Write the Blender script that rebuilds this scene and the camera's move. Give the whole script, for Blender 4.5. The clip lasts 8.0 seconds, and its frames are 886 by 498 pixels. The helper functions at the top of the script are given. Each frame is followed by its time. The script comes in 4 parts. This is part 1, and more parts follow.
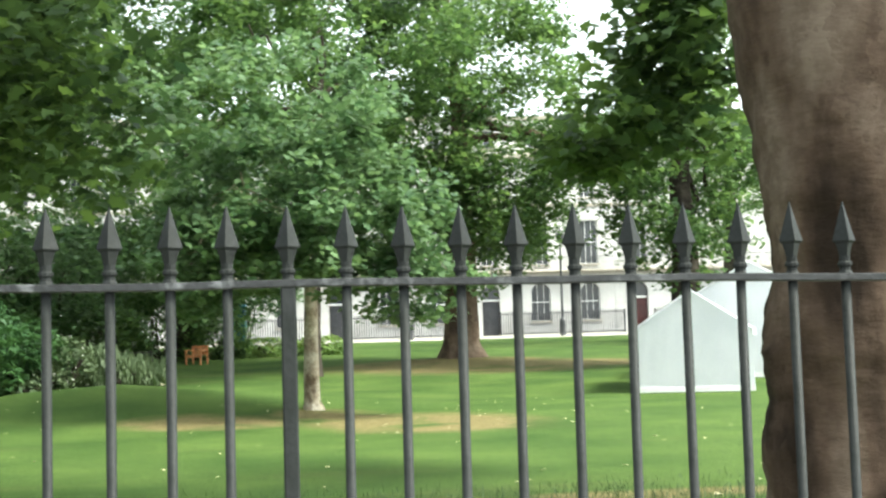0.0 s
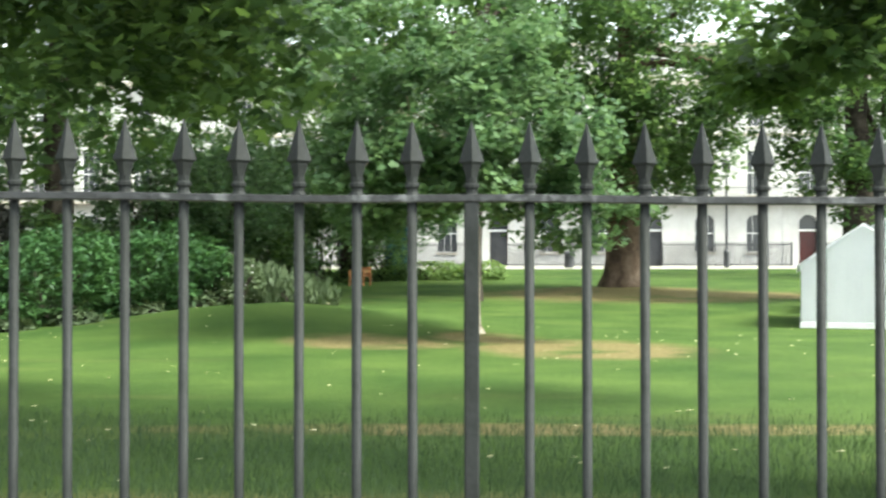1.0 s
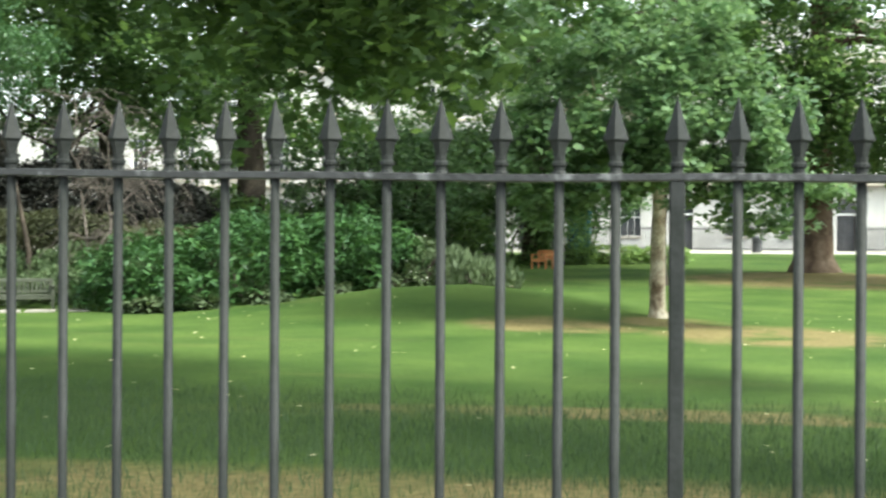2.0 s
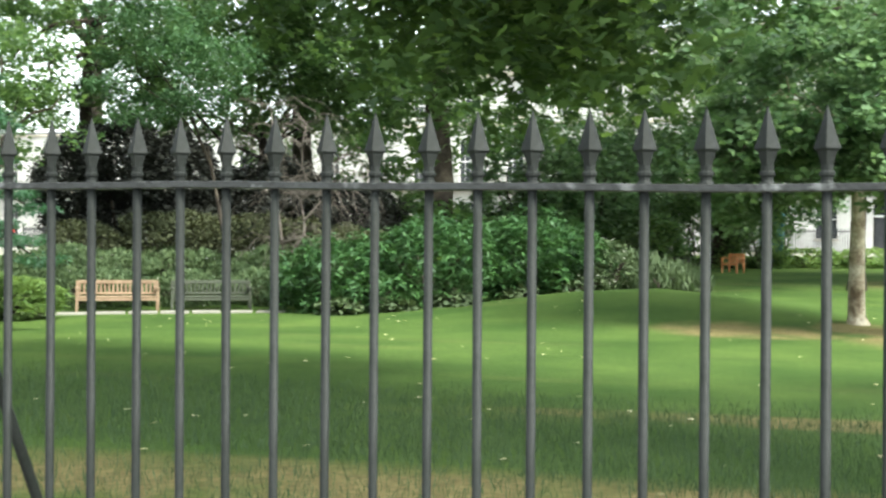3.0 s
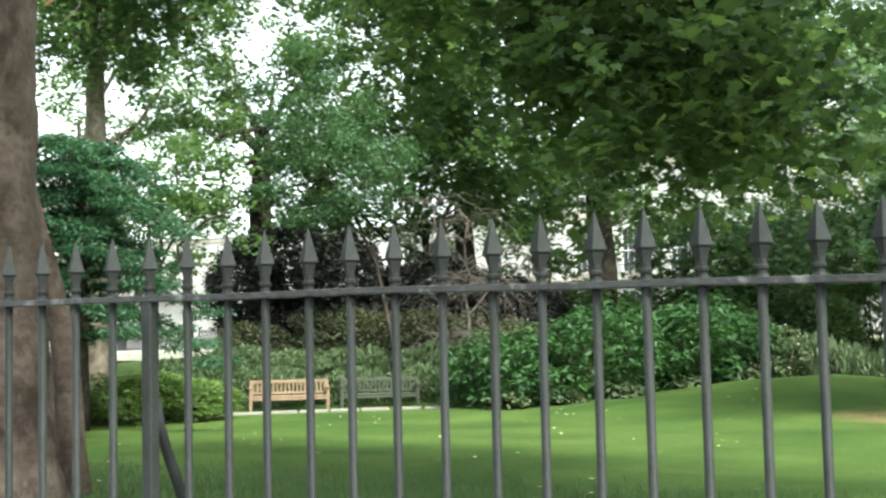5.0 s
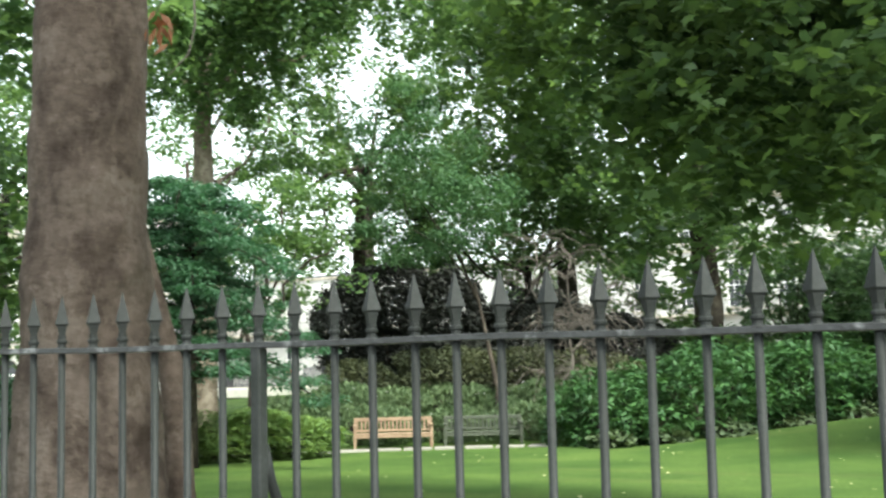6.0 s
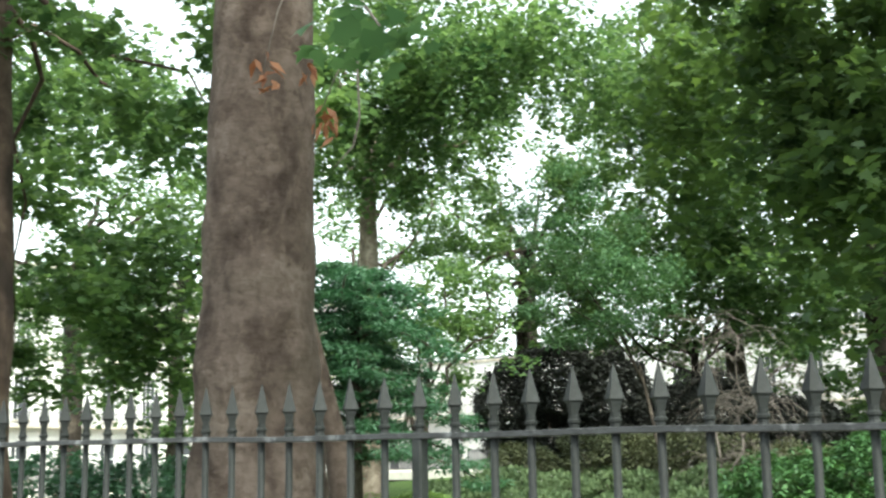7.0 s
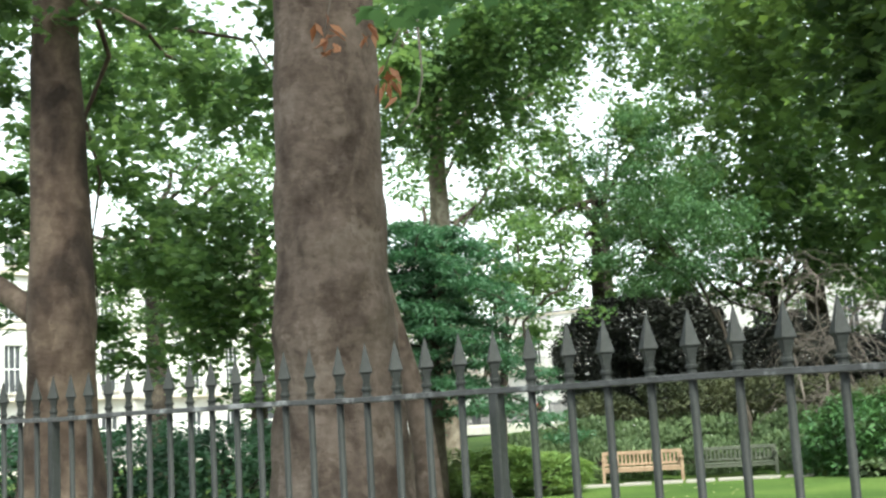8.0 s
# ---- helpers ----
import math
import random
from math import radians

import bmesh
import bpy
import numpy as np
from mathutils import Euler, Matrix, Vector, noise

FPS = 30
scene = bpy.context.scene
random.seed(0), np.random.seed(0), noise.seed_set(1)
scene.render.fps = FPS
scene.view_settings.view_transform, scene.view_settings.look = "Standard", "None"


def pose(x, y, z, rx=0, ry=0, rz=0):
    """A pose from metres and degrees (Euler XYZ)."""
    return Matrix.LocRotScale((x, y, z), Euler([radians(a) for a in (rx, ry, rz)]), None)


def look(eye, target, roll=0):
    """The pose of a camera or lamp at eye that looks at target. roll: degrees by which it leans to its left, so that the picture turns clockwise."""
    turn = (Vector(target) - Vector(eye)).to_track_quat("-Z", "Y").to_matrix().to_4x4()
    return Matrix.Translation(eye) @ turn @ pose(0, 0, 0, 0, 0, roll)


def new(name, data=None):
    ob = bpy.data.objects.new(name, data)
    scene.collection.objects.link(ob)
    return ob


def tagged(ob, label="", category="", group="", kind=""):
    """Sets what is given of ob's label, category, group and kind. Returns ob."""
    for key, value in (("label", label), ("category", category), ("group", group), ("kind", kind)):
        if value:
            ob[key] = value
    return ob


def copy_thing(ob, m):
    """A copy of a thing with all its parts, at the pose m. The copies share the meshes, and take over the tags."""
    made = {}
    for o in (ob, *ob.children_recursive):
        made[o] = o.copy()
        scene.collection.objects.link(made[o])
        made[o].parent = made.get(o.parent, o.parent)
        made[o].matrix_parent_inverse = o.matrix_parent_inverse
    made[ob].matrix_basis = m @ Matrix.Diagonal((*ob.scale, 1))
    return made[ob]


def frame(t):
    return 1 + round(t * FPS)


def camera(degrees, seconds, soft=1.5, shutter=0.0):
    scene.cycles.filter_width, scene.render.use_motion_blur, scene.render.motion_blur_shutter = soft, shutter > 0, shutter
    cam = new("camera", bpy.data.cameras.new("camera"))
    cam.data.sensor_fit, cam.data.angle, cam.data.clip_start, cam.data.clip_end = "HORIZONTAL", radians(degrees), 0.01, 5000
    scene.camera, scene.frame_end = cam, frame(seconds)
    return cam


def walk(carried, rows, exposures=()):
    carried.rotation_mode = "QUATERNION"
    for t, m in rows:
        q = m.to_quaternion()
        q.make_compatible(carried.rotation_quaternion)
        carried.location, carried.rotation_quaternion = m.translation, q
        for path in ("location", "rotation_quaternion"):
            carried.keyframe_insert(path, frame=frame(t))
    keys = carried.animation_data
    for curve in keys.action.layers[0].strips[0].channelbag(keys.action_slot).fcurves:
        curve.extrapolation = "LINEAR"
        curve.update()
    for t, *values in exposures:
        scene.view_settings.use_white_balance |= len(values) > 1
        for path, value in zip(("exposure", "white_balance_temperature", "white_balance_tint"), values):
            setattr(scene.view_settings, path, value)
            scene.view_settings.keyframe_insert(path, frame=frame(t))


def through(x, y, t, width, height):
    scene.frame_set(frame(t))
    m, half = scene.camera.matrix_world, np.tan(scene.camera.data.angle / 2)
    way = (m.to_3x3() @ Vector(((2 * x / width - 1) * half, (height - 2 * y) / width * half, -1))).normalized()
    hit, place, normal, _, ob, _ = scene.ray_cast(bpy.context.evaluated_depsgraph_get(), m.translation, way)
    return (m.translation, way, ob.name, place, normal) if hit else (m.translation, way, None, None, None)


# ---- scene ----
cam = camera(39.3, 8.0, soft=2.4, shutter=0.25)
PATH = [
    (0, (0.0331, -2.6764, 1.6211), (0.2575, -0.6933, 1.7543), -1.68),
    (0.3, (0.0172, -2.6879, 1.6009), (0.2377, -0.7024, 1.6954), -0.65),
    (0.5, (0.0011, -2.6894, 1.6041), (0.1384, -0.6943, 1.6553), 0.29),
    (0.7, (-0.0149, -2.6846, 1.5928), (0.0576, -0.686, 1.6338), -0.17),
    (1, (-0.0157, -2.6786, 1.5988), (-0.05, -0.6796, 1.6182), -0.06),
    (1.5, (-0.0371, -2.6617, 1.5891), (-0.2186, -0.6696, 1.5914), 0.43),
    (2, (-0.0617, -2.6577, 1.5911), (-0.3863, -0.6836, 1.5828), 0.33),
    (2.2, (-0.0821, -2.659, 1.585), (-0.4785, -0.7021, 1.5665), 0.22),
    (3.3, (-0.0978, -2.6804, 1.6141), (-0.7614, -0.7939, 1.6236), 0.36),
    (3.5, (-0.1014, -2.682, 1.6133), (-0.7887, -0.8045, 1.6429), 0.29),
    (4, (-0.1115, -2.6894, 1.6212), (-0.851, -0.8336, 1.6922), 0.09),
    (4.5, (-0.1118, -2.6935, 1.6273), (-0.9096, -0.8629, 1.7388), -0.78),
    (5.8, (-0.0871, -2.6415, 1.643), (-1.0489, -0.8985, 1.8338), -1.43),
    (6, (-0.1136, -2.676, 1.6537), (-1.1098, -0.9547, 1.8602), -1.4),
    (6.5, (-0.102, -2.6812, 1.6652), (-1.2134, -1.0424, 1.9485), -1.35),
    (7, (-0.0799, -2.7019, 1.6772), (-1.2812, -1.1401, 2.0186), -0.95),
    (7.5, (-0.0593, -2.7162, 1.6506), (-1.3392, -1.2103, 1.9711), -1),
    (8, (-0.0743, -2.6894, 1.6775), (-1.3747, -1.1946, 1.9533), -3.31),
]
walk(cam, [(t, look(eye, target, roll)) for t, eye, target, roll in PATH], [(0, 1.92, 6380, 1), (8, 1.9, 6300, 0)])

# ---- light ----
SUN_AZ, SUN_EL = radians(114), radians(50)
world = bpy.data.worlds.new("sky")
world.use_nodes = True
scene.world = world
_n = world.node_tree.nodes
_sky = _n.new("ShaderNodeTexSky")
_sky.sky_type = "NISHITA"
_sky.sun_disc = False
_sky.sun_elevation = SUN_EL
_sky.sun_rotation = SUN_AZ
_sky.dust_density = 2.0
_sky.air_density = 1.2
_hsv = _n.new("ShaderNodeHueSaturation")
_hsv.inputs["Saturation"].default_value = 0.25
world.node_tree.links.new(_sky.outputs[0], _hsv.inputs["Color"])
world.node_tree.links.new(_hsv.outputs[0], _n["Background"].inputs[0])
_n["Background"].inputs[1].default_value = 0.148
sun = new("sun", bpy.data.lights.new("sun", "SUN"))
sun.data.energy = 2.3
sun.data.angle = radians(16)
sun.data.color = (1.0, 0.95, 0.86)
sun.matrix_world = look((0, 0, 60), (-math.sin(SUN_AZ) * 40, -math.cos(SUN_AZ) * 40, 60 - 40 * math.tan(SUN_EL)))


# ---- materials ----
def material(name, color, rough=0.7, metal=0.0, second=None, scale=6.0, fine=60.0, bump=0.2, vary=0.0, island=0.0, spec=0.4):
    """Two colours mixed by noise at two scales, with bump; vary: random change per object."""
    m = bpy.data.materials.new(name)
    m.use_nodes = True
    nt = m.node_tree
    N, L = nt.nodes, nt.links
    b = N["Principled BSDF"]
    b.inputs["Roughness"].default_value = rough
    b.inputs["Metallic"].default_value = metal
    b.inputs["Specular IOR Level"].default_value = spec
    co = N.new("ShaderNodeTexCoord")
    n1 = N.new("ShaderNodeTexNoise"); n1.inputs["Scale"].default_value = scale; n1.inputs["Detail"].default_value = 5
    n2 = N.new("ShaderNodeTexNoise"); n2.inputs["Scale"].default_value = fine; n2.inputs["Detail"].default_value = 3
    L.new(co.outputs["Object"], n1.inputs["Vector"]); L.new(co.outputs["Object"], n2.inputs["Vector"])
    ramp = N.new("ShaderNodeValToRGB")
    ramp.color_ramp.elements[0].position, ramp.color_ramp.elements[1].position = 0.36, 0.64
    s = second or tuple(c * 0.7 for c in color)
    ramp.color_ramp.elements[0].color = (*color, 1); ramp.color_ramp.elements[1].color = (*s, 1)
    add = N.new("ShaderNodeMath"); add.operation = "MULTIPLY_ADD"; add.inputs[1].default_value = 0.35; 
    L.new(n2.outputs[0], add.inputs[0])
    sub = N.new("ShaderNodeMath"); sub.operation = "SUBTRACT"; sub.inputs[1].default_value = 0.175
    L.new(n1.outputs[0], sub.inputs[0]); L.new(sub.outputs[0], add.inputs[2])
    L.new(add.outputs[0], ramp.inputs[0])
    out = ramp.outputs[0]
    if vary or island:
        hs = N.new("ShaderNodeHueSaturation")
        if island:
            g = N.new("ShaderNodeNewGeometry"); src = g.outputs["Random Per Island"]
        else:
            g = N.new("ShaderNodeObjectInfo"); src = g.outputs["Random"]
        mr = N.new("ShaderNodeMapRange"); k = vary or island
        mr.inputs["To Min"].default_value, mr.inputs["To Max"].default_value = 1 - k, 1 + k
        L.new(src, mr.inputs[0]); L.new(mr.outputs[0], hs.inputs["Value"]); L.new(out, hs.inputs["Color"])
        out = hs.outputs[0]
    L.new(out, b.inputs["Base Color"])
    if bump:
        bp = N.new("ShaderNodeBump"); bp.inputs["Strength"].default_value = bump; bp.inputs["Distance"].default_value = 0.02
        L.new(add.outputs[0], bp.inputs["Height"]); L.new(bp.outputs[0], b.inputs["Normal"])
    return m


def leaf_material(name, dark, light, rough=0.45, through=0.35, spread=0.25):
    """Leaves: colour varied leaf by leaf and in patches, with light shining through the blade."""
    m = bpy.data.materials.new(name)
    m.use_nodes = True
    nt = m.node_tree
    N, L = nt.nodes, nt.links
    b = N["Principled BSDF"]
    b.inputs["Roughness"].default_value = rough
    g = N.new("ShaderNodeNewGeometry")
    co = N.new("ShaderNodeTexCoord")
    n1 = N.new("ShaderNodeTexNoise"); n1.inputs["Scale"].default_value = 0.6; n1.inputs["Detail"].default_value = 3
    L.new(co.outputs["Object"], n1.inputs["Vector"])
    mixv = N.new("ShaderNodeMath"); mixv.operation = "MULTIPLY_ADD"; mixv.inputs[1].default_value = 0.6
    sub = N.new("ShaderNodeMath"); sub.operation = "SUBTRACT"; sub.inputs[1].default_value = 0.3
    L.new(n1.outputs[0], sub.inputs[0])
    L.new(g.outputs["Random Per Island"], mixv.inputs[0]); L.new(sub.outputs[0], mixv.inputs[2])
    ramp = N.new("ShaderNodeValToRGB")
    ramp.color_ramp.elements[0].color = (*dark, 1); ramp.color_ramp.elements[1].color = (*light, 1)
    L.new(mixv.outputs[0], ramp.inputs[0])
    L.new(ramp.outputs[0], b.inputs["Base Color"])
    tr = N.new("ShaderNodeBsdfTranslucent")
    hs = N.new("ShaderNodeHueSaturation"); hs.inputs["Hue"].default_value = 0.48; hs.inputs["Saturation"].default_value = 1.15; hs.inputs["Value"].default_value = 1.5
    L.new(ramp.outputs[0], hs.inputs["Color"]); L.new(hs.outputs[0], tr.inputs["Color"])
    mx = N.new("ShaderNodeMixShader"); mx.inputs[0].default_value = through
    L.new(b.outputs[0], mx.inputs[1]); L.new(tr.outputs[0], mx.inputs[2])
    L.new(mx.outputs[0], N["Material Output"].inputs[0])
    return m


def bark_material(name, base, flake, dark, scale=2.2, tall=0.75, wrinkle=0.3):
    """Plane-tree bark: flaking patches of three tones with dark knots."""
    m = bpy.data.materials.new(name)
    m.use_nodes = True
    nt = m.node_tree
    N, L = nt.nodes, nt.links
    b = N["Principled BSDF"]
    b.inputs["Roughness"].default_value = 0.9
    b.inputs["Specular IOR Level"].default_value = 0.15
    co = N.new("ShaderNodeTexCoord")
    mp = N.new("ShaderNodeMapping"); mp.inputs["Scale"].default_value = (1.0, 1.0, tall)
    L.new(co.outputs["Object"], mp.inputs[0])
    n1 = N.new("ShaderNodeTexNoise"); n1.inputs["Scale"].default_value = scale; n1.inputs["Detail"].default_value = 7; n1.inputs["Distortion"].default_value = 0.35
    n2 = N.new("ShaderNodeTexNoise"); n2.inputs["Scale"].default_value = scale * 5; n2.inputs["Detail"].default_value = 6
    vo = N.new("ShaderNodeTexVoronoi"); vo.inputs["Scale"].default_value = scale * 2.2
    mp2 = N.new("ShaderNodeMapping"); mp2.inputs["Scale"].default_value = (1.0, 1.0, 0.9)
    L.new(co.outputs["Object"], mp2.inputs[0])
    L.new(mp.outputs[0], n1.inputs["Vector"]); L.new(mp2.outputs[0], n2.inputs["Vector"])
    warp = N.new("ShaderNodeVectorMath"); warp.operation = "MULTIPLY_ADD"; warp.inputs[1].default_value = (0.5, 0.5, 0.5)
    L.new(n2.outputs["Color"], warp.inputs[0]); L.new(mp.outputs[0], warp.inputs[2])
    L.new(warp.outputs[0], vo.inputs["Vector"])
    r1 = N.new("ShaderNodeValToRGB")
    r1.color_ramp.elements[0].position, r1.color_ramp.elements[0].color = 0.36, (*dark, 1)
    r1.color_ramp.elements[1].position, r1.color_ramp.elements[1].color = 0.62, (*flake, 1)
    e = r1.color_ramp.elements.new(0.48); e.color = (*base, 1)
    L.new(n1.outputs[0], r1.inputs[0])
    mx = N.new("ShaderNodeMixRGB"); mx.blend_type = "MULTIPLY"; mx.inputs[0].default_value = 0.4
    r2 = N.new("ShaderNodeValToRGB")
    r2.color_ramp.elements[0].position, r2.color_ramp.elements[0].color = 0.34, (0.38, 0.34, 0.30, 1)
    r2.color_ramp.elements[1].position, r2.color_ramp.elements[1].color = 0.6, (1, 1, 1, 1)
    L.new(n2.outputs[0], r2.inputs[0])
    L.new(r1.outputs[0], mx.inputs[1]); L.new(r2.outputs[0], mx.inputs[2])
    flk = N.new("ShaderNodeMixRGB"); flk.blend_type = "MULTIPLY"; flk.inputs[0].default_value = 0.5
    r3 = N.new("ShaderNodeValToRGB")
    r3.color_ramp.elements[0].position, r3.color_ramp.elements[0].color = 0.25, (0.62, 0.57, 0.54, 1)
    r3.color_ramp.elements[1].position, r3.color_ramp.elements[1].color = 0.75, (1.12, 1.12, 1.12, 1)
    L.new(vo.outputs["Color"], r3.inputs[0])
    L.new(mx.outputs[0], flk.inputs[1]); L.new(r3.outputs[0], flk.inputs[2])
    # horizontal wrinkles and pits
    mp3 = N.new("ShaderNodeMapping"); mp3.inputs["Scale"].default_value = (1.0, 1.0, 1.9)
    L.new(co.outputs["Object"], mp3.inputs[0])
    n3 = N.new("ShaderNodeTexNoise"); n3.inputs["Scale"].default_value = scale * 3.2; n3.inputs["Detail"].default_value = 8; n3.inputs["Roughness"].default_value = 0.62
    L.new(mp3.outputs[0], n3.inputs["Vector"])
    r4 = N.new("ShaderNodeValToRGB")
    r4.color_ramp.elements[0].position, r4.color_ramp.elements[0].color = 0.33, (0.42, 0.39, 0.37, 1)
    r4.color_ramp.elements[1].position, r4.color_ramp.elements[1].color = 0.52, (1.08, 1.08, 1.08, 1)
    L.new(n3.outputs[0], r4.inputs[0])
    wr = N.new("ShaderNodeMixRGB"); wr.blend_type = "MULTIPLY"; wr.inputs[0].default_value = wrinkle
    L.new(flk.outputs[0], wr.inputs[1]); L.new(r4.outputs[0], wr.inputs[2]); L.new(wr.outputs[0], b.inputs["Base Color"])
    bp = N.new("ShaderNodeBump"); bp.inputs["Strength"].default_value = 0.8; bp.inputs["Distance"].default_value = 0.035
    ad = N.new("ShaderNodeMath"); ad.operation = "ADD"
    L.new(n3.outputs[0], ad.inputs[0]); L.new(r3.outputs[0], ad.inputs[1])
    L.new(ad.outputs[0], bp.inputs["Height"]); L.new(bp.outputs[0], b.inputs["Normal"])
    return m


def lawn_material():
    """Mown grass with straw-dry patches where the soil is worn."""
    m = bpy.data.materials.new("lawn")
    m.use_nodes = True
    nt = m.node_tree
    N, L = nt.nodes, nt.links
    b = N["Principled BSDF"]
    b.inputs["Roughness"].default_value = 0.95
    b.inputs["Specular IOR Level"].default_value = 0.1
    co = N.new("ShaderNodeTexCoord")

    def tex(scale, detail, stretch=(1, 1, 1), dist=0.0):
        mp = N.new("ShaderNodeMapping"); mp.inputs["Scale"].default_value = stretch
        L.new(co.outputs["Object"], mp.inputs[0])
        n = N.new("ShaderNodeTexNoise"); n.inputs["Scale"].default_value = scale; n.inputs["Detail"].default_value = detail
        n.inputs["Distortion"].default_value = dist
        L.new(mp.outputs[0], n.inputs["Vector"])
        return n.outputs[0]

    def ramp(src, p0, c0, p1, c1):
        r = N.new("ShaderNodeValToRGB")
        r.color_ramp.elements[0].position, r.color_ramp.elements[0].color = p0, (*c0, 1)
        r.color_ramp.elements[1].position, r.color_ramp.elements[1].color = p1, (*c1, 1)
        L.new(src, r.inputs[0])
        return r.outputs[0]

    def mix(fac, a, c):
        x = N.new("ShaderNodeMixRGB"); L.new(fac, x.inputs[0]); L.new(a, x.inputs[1]); L.new(c, x.inputs[2])
        return x.outputs[0]

    def math2(op, a, c):
        x = N.new("ShaderNodeMath"); x.operation = op
        for i, v in enumerate((a, c)):
            if isinstance(v, (int, float)):
                x.inputs[i].default_value = v
            else:
                L.new(v, x.inputs[i])
        return x.outputs[0]

    green = ramp(tex(0.42, 8), 0.32, (0.042, 0.084, 0.020), 0.68, (0.088, 0.140, 0.036))
    blade = ramp(tex(45, 4), 0.3, (0.55, 0.58, 0.5), 0.7, (1.25, 1.2, 1.1))
    mul = N.new("ShaderNodeMixRGB"); mul.blend_type = "MULTIPLY"; mul.inputs[0].default_value = 1.0
    L.new(green, mul.inputs[1]); L.new(blade, mul.inputs[2])
    dry = ramp(tex(14, 6), 0.3, (0.125, 0.10, 0.045), 0.7, (0.235, 0.19, 0.085))
    # worn patches: around the young tree, and a trodden strip inside the railings
    sep = N.new("ShaderNodeSeparateXYZ"); L.new(co.outputs["Object"], sep.inputs[0])

    def blob(x, y, rx, ry):
        dx = math2("DIVIDE", math2("SUBTRACT", sep.outputs[0], x), rx)
        dy = math2("DIVIDE", math2("SUBTRACT", sep.outputs[1], y), ry)
        d = math2("ADD", math2("MULTIPLY", dx, dx), math2("MULTIPLY", dy, dy))
        return math2("MAXIMUM", math2("SUBTRACT", 1.0, d), 0.0)

    patch = tex(0.8, 7, dist=0.8)
    worn = blob(*WORN[0])
    for w in WORN[1:]:
        worn = math2("MAXIMUM", worn, blob(*w))
    f = math2("MULTIPLY", worn, math2("MULTIPLY", math2("SUBTRACT", patch, 0.27), 5.2))
    streak = math2("MULTIPLY", math2("SUBTRACT", tex(0.5, 6, (0.35, 1.6, 1)), 0.58), 1.2)
    f = math2("MAXIMUM", f, streak)
    cl = N.new("ShaderNodeClamp"); L.new(f, cl.inputs[0]); cl.inputs["Max"].default_value = 0.9
    col = mix(cl.outputs[0], mul.outputs[0], dry)
    L.new(col, b.inputs["Base Color"])
    bp = N.new("ShaderNodeBump"); bp.inputs["Strength"].default_value = 0.6; bp.inputs["Distance"].default_value = 0.03
    L.new(tex(45, 4), bp.inputs["Height"]); L.new(bp.outputs[0], b.inputs["Normal"])
    return m


WORN = ((2.2, 19.3, 2.4, 2.6), (-1.7, 20.0, 1.9, 1.3), (0.5, 21.2, 1.4, 1.3), (1.0, 8.9, 5.0, 0.5), (-1.5, 4.6, 7.0, 1.3), (5.7, 40.0, 6.0, 5.0), (11.0, 40.0, 5.0, 2.5))

IRON = material("painted_iron", (0.0135, 0.0155, 0.0135), 0.58, 0.0, (0.024, 0.026, 0.025), 7, 70, 0.25, vary=0.15, spec=0.2)
RAIL_IRON = material("worn_rail_iron", (0.028, 0.029, 0.029), 0.4, 0.0, (0.16, 0.165, 0.165), 11, 55, 0.5, vary=0.1, spec=0.4)
RAIL_IRON.node_tree.nodes["Color Ramp"].color_ramp.elements[0].position = 0.56
RAIL_IRON.node_tree.nodes["Color Ramp"].color_ramp.elements[1].position = 0.72
LAWN = lawn_material()
LONG_GRASS = leaf_material("long_grass", (0.028, 0.060, 0.022), (0.074, 0.118, 0.046), 0.7, 0.3)
BARK = bark_material("plane_bark", (0.112, 0.086, 0.070), (0.150, 0.118, 0.097), (0.056, 0.041, 0.033), 2.1)
BARK_OLD = bark_material("old_plane_bark", (0.100, 0.068, 0.048), (0.19, 0.145, 0.11), (0.030, 0.020, 0.014), 1.7, 0.32, 0.2)
BARK_MID = bark_material("lawn_plane_bark", (0.12, 0.085, 0.06), (0.17, 0.13, 0.095), (0.06, 0.042, 0.03), 1.4)
BARK_LIGHT = bark_material("pale_plane_bark", (0.24, 0.20, 0.155), (0.35, 0.30, 0.24), (0.11, 0.09, 0.07), 1.4)
# plane bark again, with shade put into its darker colours
BARK_SHADED = bark_material("plane_bark_shaded", (0.075, 0.054, 0.042), (0.125, 0.095, 0.072), (0.03, 0.022, 0.018), 1.4)
BARK_PALE = bark_material("young_bark", (0.42, 0.36, 0.27), (0.62, 0.57, 0.46), (0.16, 0.12, 0.08), 3.0)
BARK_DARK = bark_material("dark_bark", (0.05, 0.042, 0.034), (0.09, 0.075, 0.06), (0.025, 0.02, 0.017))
TWIG = material("dead_twigs", (0.17, 0.145, 0.125), 0.9, 0, (0.11, 0.092, 0.08))
LEAF_PLANE = leaf_material("plane_leaf", (0.030, 0.070, 0.030), (0.140, 0.225, 0.080), 0.42, 0.54)
LEAF_NEAR = leaf_material("plane_leaf_lit", (0.028, 0.058, 0.026), (0.120, 0.195, 0.058), 0.5, 0.5)
LEAF_YOUNG = leaf_material("young_plane_leaf", (0.042, 0.095, 0.042), (0.180, 0.275, 0.130), 0.36, 0.42)
LEAF_FEATHER = leaf_material("feathery_leaf", (0.028, 0.074, 0.033), (0.098, 0.182, 0.076), 0.5, 0.38)
LEAF_CEDAR = leaf_material("cedar_needle", (0.022, 0.062, 0.034), (0.078, 0.158, 0.084), 0.6, 0.35)
LEAF_JUNIPER = leaf_material("juniper_spray", (0.070, 0.145, 0.042), (0.25, 0.36, 0.12), 0.6, 0.35)
